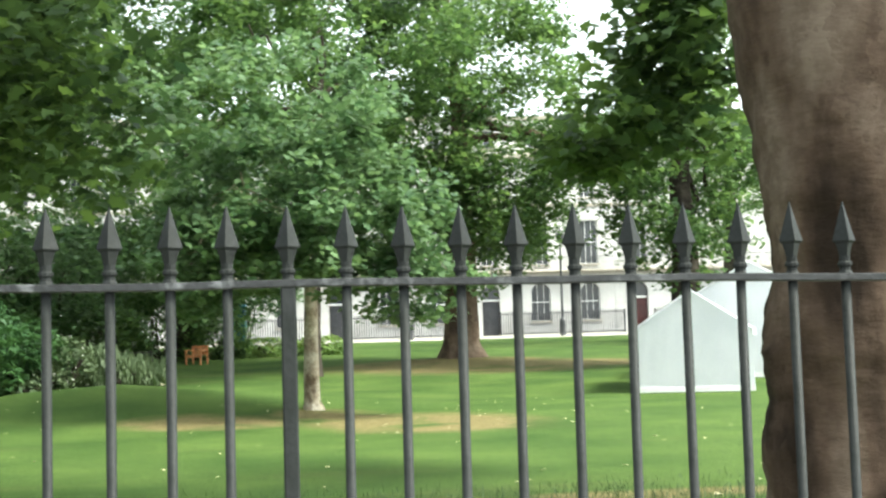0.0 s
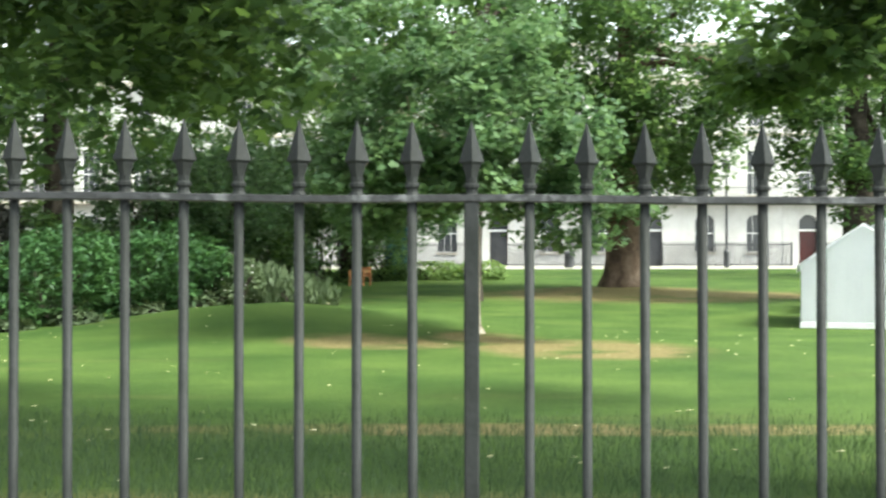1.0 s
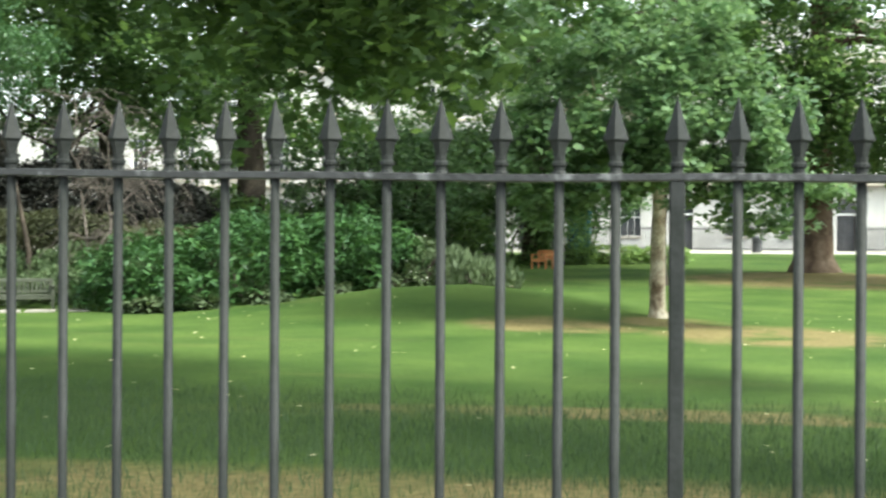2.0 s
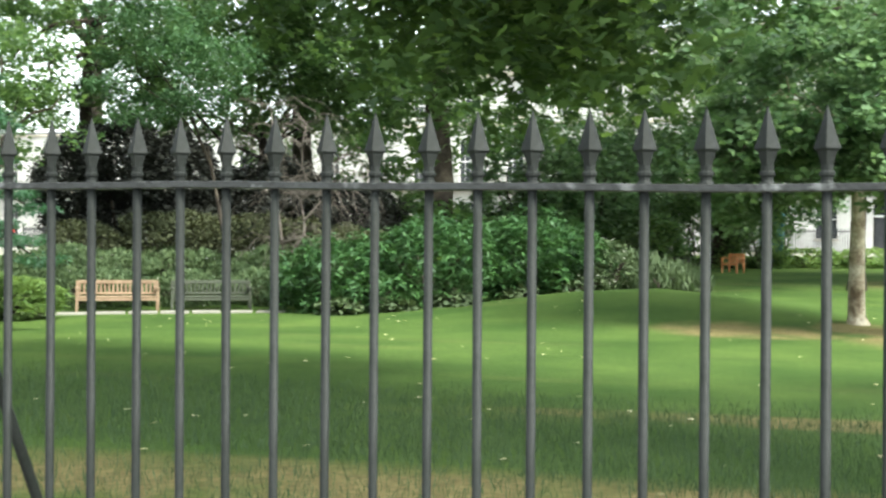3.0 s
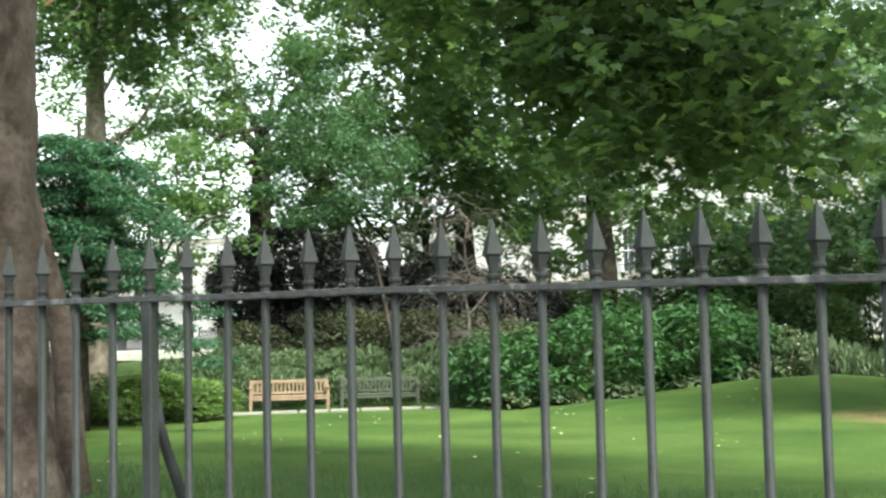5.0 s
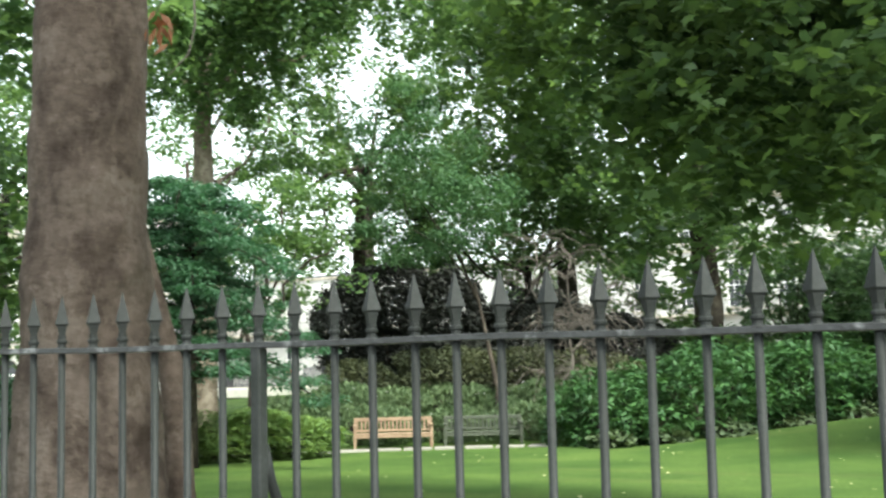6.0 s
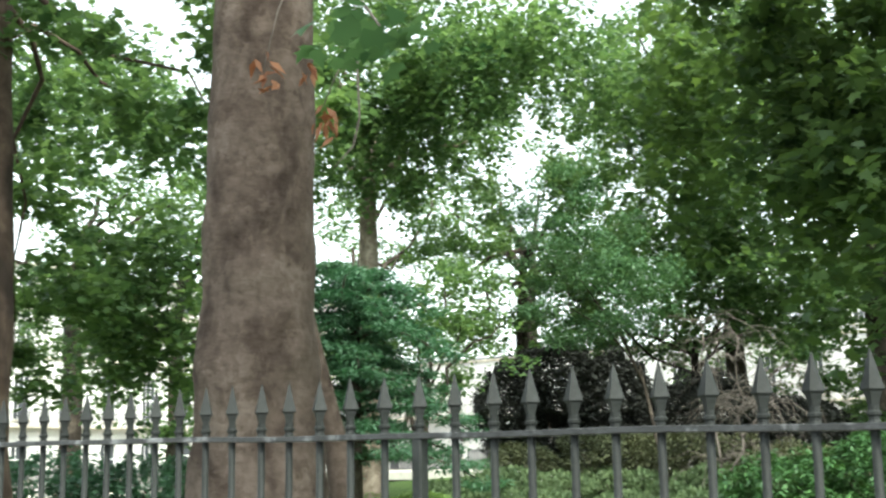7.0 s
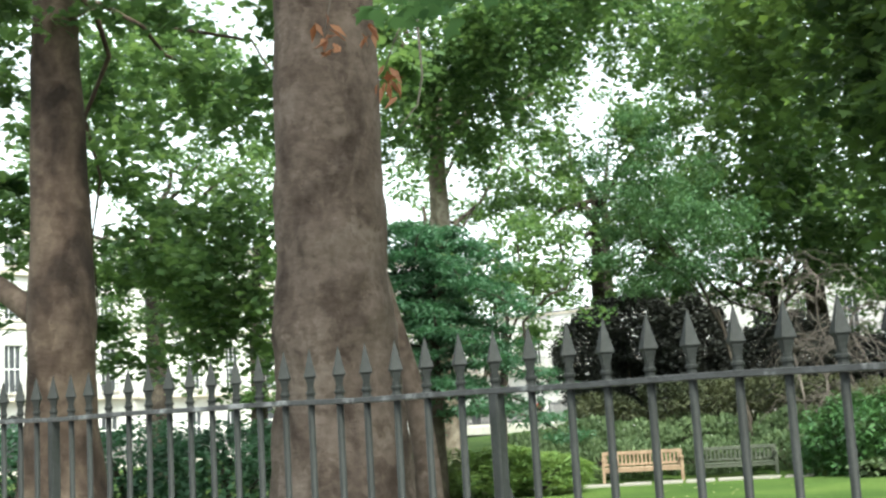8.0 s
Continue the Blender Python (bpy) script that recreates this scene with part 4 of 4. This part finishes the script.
def build_benches():
    bench(pose(-16.05, 22.3, 0.0, 0, 0, 33), "light teak slatted garden bench on the paved edge", TEAK, 1.86, "benches by the border")
    bench(pose(-14.2, 23.35, 0.0, 0, 0, 30), "weathered grey-green slatted bench half lost in plants", TEAK_GREY, 1.85, "benches by the border")
    bench(pose(-4.22, 47.4, ground_z(-4.22, 47.4), 0, 0, -28), "orange-brown wooden garden armchair on the far lawn", TEAK_RED, 0.72, name="garden_chair")
    bench(pose(-6.3, 43.2, ground_z(-6.3, 43.2), 0, 0, 0), "grey weathered bench in front of the far bushes", TEAK_GREY, 1.7)
    # stone edging of the border
    rng = random.Random(5)
    edge = empty("border_edging", pose(0, 0, 0), label="pale flat stone edging between lawn and border", category="edging")
    line = [Vector((-19.8, 17.2, 0)), Vector((-18.0, 19.2, 0)), Vector((-16.0, 21.3, 0)), Vector((-13.6, 22.75, 0)), Vector((-12.2, 23.3, 0))]
    for a, b in zip(line, line[1:]):
        n = max(2, round((b - a).length / 0.64))
        ang = math.atan2(b.y - a.y, b.x - a.x)
        for k in range(n):
            p = a.lerp(b, (k + 0.5) / n)
            bm = bmesh.new()
            box(bm, (-0.315, -0.35, -0.10), (0.315, 0.35, 0.035 + rng.uniform(-0.004, 0.004)), 0.008)
            s = part("slab", bm, EDGE, edge)
            s.matrix_local = pose(p.x, p.y, ground_z(p.x, p.y), 0, 0, math.degrees(ang) + rng.uniform(-2, 2))


build_benches()


# ---- tent ----
def build_tent(x, y, turn, label, w, d, e, p):
    z = ground_z(x, y)
    t = empty("white_tent", pose(x, y, z, 0, 0, turn), label=label, category="tent")

    def wavy(bm, a, b, z0, z1f, n=14, amp=0.005):
        cols = []
        for k in range(n + 1):
            f = k / n
            q = Vector(a).lerp(Vector(b), f)
            nrm = Vector((b[1] - a[1], a[0] - b[0], 0)).normalized()
            q2 = q + nrm * amp * math.sin(k * 2.1)
            cols.append((bm.verts.new((q.x + nrm.x * 0.02, q.y + nrm.y * 0.02, z0)), bm.verts.new((q2.x, q2.y, (z0 + z1f(f)) / 2)), bm.verts.new((q.x, q.y, z1f(f)))))
        for c0, c1 in zip(cols, cols[1:]):
            for k in (0, 1):
                bm.faces.new((c0[k], c1[k], c1[k + 1], c0[k + 1]))
        bmesh.ops.solidify(bm, geom=bm.faces[:], thickness=0.01)

    gable = lambda f: e + (p - e) * (1 - abs(2 * f - 1))
    for nm, a, b, g in (("front_wall", (-w, -d, 0), (w, -d, 0), gable), ("back_wall", (w, d, 0), (-w, d, 0), gable), ("side_wall", (-w, d, 0), (-w, -d, 0), lambda f: e), ("side_wall", (w, -d, 0), (w, d, 0), lambda f: e)):
        bm = bmesh.new()
        wavy(bm, a, b, 0.02, g)
        part(nm, bm, CANVAS, t)
    for s in (-1, 1):
        bm = bmesh.new()
        n = 8
        rows = []
        for k in range(n + 1):
            f = k / n
            yy = -d - 0.10 + (2 * d + 0.2) * f
            sag = 0.03 * math.sin(math.pi * f * 3) ** 2
            rows.append((bm.verts.new((0, yy, p + 0.03)), bm.verts.new((s * w * 0.55, yy, (p + e) / 2 - sag + 0.02)), bm.verts.new((s * (w + 0.08), yy, e)), bm.verts.new((s * (w + 0.09), yy, e - 0.16))))
        for a, b in zip(rows, rows[1:]):
            for k in range(3):
                bm.faces.new((a[k], a[k + 1], b[k + 1], b[k]))
        bmesh.ops.solidify(bm, geom=bm.faces[:], thickness=0.012)
        part("roof_panel", bm, CANVAS, t)
    bm = bmesh.new()
    box(bm, (-w - 0.02, -d - 0.03, -0.03), (w + 0.02, -d - 0.012, 0.10), 0.004)
    part("skirt", bm, WHITE_PAINT, t)


build_tent(9.65, 27.6, -17, "white canvas tent with a pitched roof on the lawn", 1.38, 1.9, 1.42, 2.35)
build_tent(12.6, 31.6, -17, "larger white canvas marquee behind the small tent", 2.0, 1.8, 1.9, 3.1)


# ---- terraces ----
def arch_fill(bm, x0, x1, z0, z1, y0, y1, n=10):
    """The two spandrels that turn a square-headed opening into an arch."""
    cx, r = (x0 + x1) / 2, (x1 - x0) / 2
    arc = [(cx - r * math.cos(math.pi * k / n), z0 + min(r, z1 - z0) * math.sin(math.pi * k / n)) for k in range(n + 1)]
    for a, b in zip(arc, arc[1:]):
        for yy, flip in ((y0, 1), (y1, 0)):
            q = [bm.verts.new(v) for v in ((a[0], yy, a[1]), (b[0], yy, b[1]), (b[0], yy, z1), (a[0], yy, z1))]
            bm.faces.new(q if flip else q[::-1])
        q = [bm.verts.new(v) for v in ((a[0], y0, a[1]), (a[0], y1, a[1]), (b[0], y1, b[1]), (b[0], y0, b[1]))]
        bm.faces.new(q)


def lattice(bm, xs, zs, solid, y0, y1):
    """A flat frame in one piece: the cells of a grid for which solid(i, j) holds, with depth."""
    vs = {}

    def v(i, j):
        if (i, j) not in vs:
            vs[i, j] = bm.verts.new((xs[i], y0, zs[j]))
        return vs[i, j]

    fs = [bm.faces.new((v(i, j), v(i + 1, j), v(i + 1, j + 1), v(i, j + 1))) for i in range(len(xs) - 1) for j in range(len(zs) - 1) if solid(i, j)]
    r = bmesh.ops.extrude_face_region(bm, geom=fs)
    bmesh.ops.translate(bm, vec=(0, y1 - y0, 0), verts=[q for q in r["geom"] if isinstance(q, bmesh.types.BMVert)])
    bmesh.ops.recalc_face_normals(bm, faces=bm.faces)


def house(m, label, door_mat, storeys=4):
    """One terrace house, three bays wide: stuccoed ground floor with arches, tall first-floor windows, attic, parapet."""
    t = empty("terrace_house", m, label=label, category="house", group="terrace round the square")
    BW, T = 3.5, 0.4
    floors = [(0.0, 4.3, STUCCO), (4.3, 8.9, STUCCO), (8.9, 12.4, STUCCO), (12.4, 15.0, STUCCO)]
    top = floors[storeys - 1][1]
    for fi, (z0, z1, mat) in enumerate(floors[:storeys]):
        bm = bmesh.new()
        ops = []
        for b in range(3):
            cx = (b + 0.5) * BW
            if fi == 0:
                o = (cx - 0.62, cx + 0.62, z0 + 0.02, z0 + 3.55, True) if b == 0 else (cx - 0.68, cx + 0.68, z0 + 0.95, z0 + 3.55, True)
            elif fi == 1:
                o = (cx - 0.62, cx + 0.62, z0 + 0.55, z0 + 3.6, False)
            else:
                o = (cx - 0.58, cx + 0.58, z0 + 0.6, z0 + (2.5 if fi == 2 else 1.9), False)
            ops.append(o)
        x = 0.0
        for o in ops:
            box(bm, (x, 0, z0), (o[0], T, z1))
            if o[2] > z0 + 0.05:
                box(bm, (o[0], 0, z0), (o[1], T, o[2]))
            box(bm, (o[0], 0, o[3]), (o[1], T, z1))
            if o[4]:
                arch_fill(bm, o[0], o[1], o[3] - 0.66, o[3], 0, T)
            x = o[1]
        box(bm, (x, 0, z0), (3 * BW, T, z1))
        if fi == 0:
            for k in range(9):
                box(bm, (-0.002, -0.03, z0 + 0.05 + k * 0.47), (0.5, 0.01, z0 + 0.46 + k * 0.47), 0.01)
        part("wall", bm, mat, t)
        for b, o in enumerate(ops):
            if fi == 0 and b == 0:
                bm = bmesh.new()
                box(bm, (o[0] + 0.06, 0.24, o[2]), (o[1] - 0.06, 0.30, o[2] + 2.35), 0.01)
                for px in (-0.28, 0.28):
                    for pz in (0.25, 1.25):
                        c = (o[0] + o[1]) / 2 + px
                        box(bm, (c - 0.18, 0.222, o[2] + pz), (c + 0.18, 0.245, o[2] + pz + 0.8), 0.01)
                dr = part("door", bm, door_mat, t)
                bm = bmesh.new()
                box(bm, (o[0], 0.2, o[2] + 2.37), (o[1], 0.3, o[2] + 2.5))
                part("door_head", bm, WHITE_PAINT, dr)
                bm = bmesh.new()
                box(bm, (o[0], 0.25, o[2] + 2.5), (o[1], 0.27, o[3]))
                part("fanlight", bm, GLASS, dr)
                bm = bmesh.new()
                box(bm, (o[0] - 0.15, -0.9, z0 - 0.15), (o[1] + 0.15, 0.3, z0 + 0.02), 0.01)
                part("doorstep", bm, STONE, t)
                continue
            bm = bmesh.new()
            w = 0.05
            zc = (o[2] + o[3]) / 2
            a, c = o[0] + (o[1] - o[0]) / 3, o[0] + (o[1] - o[0]) * 2 / 3
            lattice(bm, [o[0], o[0] + w, a - 0.014, a + 0.014, c - 0.014, c + 0.014, o[1] - w, o[1]], [o[2], o[2] + w, zc - 0.03, zc + 0.03, o[3] - w, o[3]],
                    lambda i, j: i in (0, 2, 4, 6) or j in (0, 2, 4), 0.18, 0.26)
            wn = part("window", bm, WHITE_PAINT, t)
            for a, c in ((o[2], zc), (zc, o[3])):
                bm = bmesh.new()
                box(bm, (o[0] + w, 0.222, a), (o[1] - w, 0.228, c))
                part("pane", bm, GLASS, wn)
            bm = bmesh.new()
            box(bm, (o[0] - 0.1, -0.1, o[2] - 0.12), (o[1] + 0.1, 0.2, o[2]), 0.01)
            part("sill", bm, STONE, wn)
            if fi == 0:
                # iron window guard
                bm = bmesh.new()
                xs = []
                for k in range(9):
                    xx = o[0] + (o[1] - o[0]) * k / 8
                    xs += [xx - 0.012, xx + 0.012]
                lattice(bm, xs, [o[2], o[2] + 0.40, o[2] + 0.44], lambda i, j: i % 2 == 0 or j == 1, -0.085, -0.06)
                part("window_guard", bm, BLACK_PAINT, wn)
    for z, dpt, h in ((4.25, 0.16, 0.22), (8.85, 0.12, 0.2), (12.3, 0.35, 0.35), (15.0, 0.15, 0.25)):
        if z > top + 0.1:
            continue
        bm = bmesh.new()
        box(bm, (0, -dpt, z), (3 * BW, T + 0.02, z + h), 0.02)
        part("cornice", bm, STONE, t)
    # iron balcony on the first floor
    bm = bmesh.new()
    box(bm, (0.1, -0.75, 4.30), (3 * BW - 0.1, -0.17, 4.42), 0.01)
    bal = part("balcony", bm, STONE, t)
    bm = bmesh.new()
    xs = []
    for k in range(64):
        xx = 0.12 + k * (3 * BW - 0.24) / 63
        xs += [xx - 0.01, xx + 0.01]
    lattice(bm, xs, [4.42, 5.3, 5.34], lambda i, j: i % 2 == 0 or j == 1, -0.74, -0.72)
    part("balustrade", bm, BLACK_PAINT, bal)
    bm = bmesh.new()
    box(bm, (0, T, 0), (0.3, 9, top + 0.2))
    box(bm, (0.3, 8.7, 0), (3 * BW, 9, top + 0.2))
    part("rear_wall", bm, BRICK, t)
    bm = bmesh.new()
    box(bm, (0.02, 0.3, top + 0.2), (3 * BW - 0.02, 9, top + 0.35))
    box(bm, (0.3, 0.45, 4.2), (3 * BW, 8.7, 4.3))
    part("roof", bm, SLATE, t)
    return t


def area_railing(m):
    """Spiked area railings in front of one house, with two gate posts."""
    t = empty("area_railings", m, label="black iron area railings in front of the houses", category="railings", group="area railings")
    bm = bmesh.new()
    for k in range(54):
        x = 1.9 + k * 0.157
        box(bm, (x - 0.028, -0.028, 0), (x + 0.028, 0.028, 1.6))
    tagged(part("grille", bm, BLACK_PAINT, t), kind="stuff")
    for nm, z in (("top_rail", 1.4), ("bottom_rail", 0.12)):
        bm = bmesh.new()
        box(bm, (1.85, -0.03, z), (10.3, 0.03, z + 0.06))
        part(nm, bm, BLACK_PAINT, t)
    for x in (1.85, 10.3):
        bm = bmesh.new()
        box(bm, (x - 0.04, -0.04, 0), (x + 0.04, 0.04, 1.6), 0.01)
        part("post", bm, BLACK_PAINT, t)
    bm = bmesh.new()
    box(bm, (1.8, -0.12, -0.2), (10.35, 0.12, 0.05), 0.01)
    part("kerb", bm, STONE, t)
    return t


def build_terraces():
    first = house(pose(11.1, 82.0, 1.22), "cream stuccoed terrace house with arched ground-floor windows and a black door", BLACK_PAINT)
    red = house(pose(21.6, 82.0, 1.22), "cream stuccoed terrace house with an arched dark red door", RED_PAINT)
    low = house(pose(11.1 - 10.5 * 8, 82.0, 1.22), "low cream stuccoed corner house with arched windows", BLACK_PAINT, 2)
    for k in (-7, -6, -5):
        copy_thing(low, pose(11.1 + 10.5 * k, 82.0, 1.22))
    for k in (-4, -3, -2, -1, 2, 3, 4):
        copy_thing(first, pose(11.1 + 10.5 * k, 82.0, 1.22))
    rail = area_railing(pose(11.1, 78.8, 1.22))
    for k in (-8, -7, -6, -5, -4, -3, -2, -1, 1, 2, 3, 4):
        copy_thing(rail, pose(11.1 + 10.5 * k, 78.8, 1.22))
    # west side of the square
    bm = bmesh.new()
    box(bm, (-90, -40, -0.3), (-64, 66.8, 0.14), 0.02)
    tagged(part("pavement_west", bm, PAVING), "pale stone pavement along the side terrace", "pavement", kind="structure")
    for k in range(9):
        copy_thing(first, pose(-72.0, -16 + 10.5 * k, 0.14, 0, 0, 90))
    for k in range(8):
        copy_thing(rail, pose(-68.8, -16 + 10.5 * k, 0.14, 0, 0, 90))
    # red geraniums in boxes on two sills
    for x in (-67.65, -64.15):
        t = empty("window_box", pose(x, 81.9, 2.17), label="window box of red geraniums on a stone sill", category="planter", group="red window boxes")
        bm = bmesh.new()
        box(bm, (-0.6, -0.14, 0), (0.6, 0.05, 0.2), 0.01)
        part("trough", bm, BLACK_PAINT, t)
        rng = np.random.default_rng(8)
        leaves("flowers", clump(rng, 260, (0, -0.08, 0.36), (0.62, 0.18, 0.2), 0.1), 0.12, RED_PETAL, "kite", rng=rng, parent=t)


build_terraces()


# ---- street furniture ----
def build_street():
    t = empty("street_lamp", pose(15.0, 68.6, 1.2), label="tall black street lamp post on the pavement", category="lamp")
    bm = bmesh.new()
    lathe(bm, [(0.16, 0), (0.16, 0.9), (0.11, 1.0), (0.075, 1.1), (0.06, 4.6), (0.045, 5.4)], 12)
    part("pole", bm, BLACK_PAINT, t)
    bm = bmesh.new()
    lathe(bm, [(0.05, 5.4), (0.2, 5.5), (0.26, 5.95), (0.1, 6.15), (0.02, 6.3)], 8)
    part("lantern", bm, BLACK_PAINT, t)
    t = empty("litter_bin", pose(5.95, 68.2, 1.2), label="black litter bin on the pavement", category="bin")
    bm = bmesh.new()
    lathe(bm, [(0.24, 0), (0.27, 0.06), (0.28, 0.75), (0.30, 0.78), (0.30, 0.84), (0.22, 0.93), (0.05, 0.96)], 14)
    part("body", bm, BLACK_PAINT, t)
    bm = bmesh.new()
    lathe(bm, [(0.285, 0.55), (0.295, 0.56), (0.295, 0.60), (0.285, 0.61)], 14)
    part("band", bm, IRON, t)
    z = ground_z(-3.3, 57)
    t = empty("teal_cabin", pose(-3.3, 57.5, z), label="teal portable cabin among the far trees", category="cabin")
    bm = bmesh.new()
    box(bm, (-0.55, -0.55, 0.0), (0.55, 0.55, 2.15), 0.04)
    part("body", bm, TEAL, t)
    bm = bmesh.new()
    box(bm, (-0.6, -0.6, 2.15), (0.6, 0.6, 2.35), 0.07)
    part("roof", bm, TEAL, t)
    bm = bmesh.new()
    box(bm, (-0.4, -0.58, 0.1), (0.4, -0.551, 2.0), 0.01)
    part("door", bm, TEAL, t)


build_street()


# ---- lawn litter and longer grass ----
def build_grass():
    rng = np.random.default_rng(90)
    n = 90000
    x = rng.uniform(-12, 4.5, n)
    y = 5.6 + 5.2 * rng.beta(1.5, 2.4, n) - 0.12 * np.minimum(x, 0) - 0.5
    z = np.array([ground_z(a, b) for a, b in zip(x, y)])
    # thinner tufts over the trodden strip
    m = 26000
    x[:m] = rng.uniform(-12, 4.5, m); y[:m] = rng.uniform(2.2, 6.4, m)
    z[:m] = [ground_z(a, b) for a, b in zip(x[:m], y[:m])]
    tagged(leaves("long_grass", np.stack([x, y, z], 1), 0.055, LONG_GRASS, "blade", rng=rng, upright=True), "longer rough grass along the inside of the railings", "grass", kind="stuff")
    n = 230
    x = rng.uniform(-14, 8, n); y = rng.uniform(5, 26, n)
    z = np.array([ground_z(a, b) + 0.02 for a, b in zip(x, y)])
    tagged(leaves("fallen_leaves", np.stack([x, y, z], 1), 0.065, LEAF_FALLEN, "plane", flat=0.9, rng=rng), "scattered pale fallen leaves on the lawn", "leaves", kind="stuff")


build_grass()
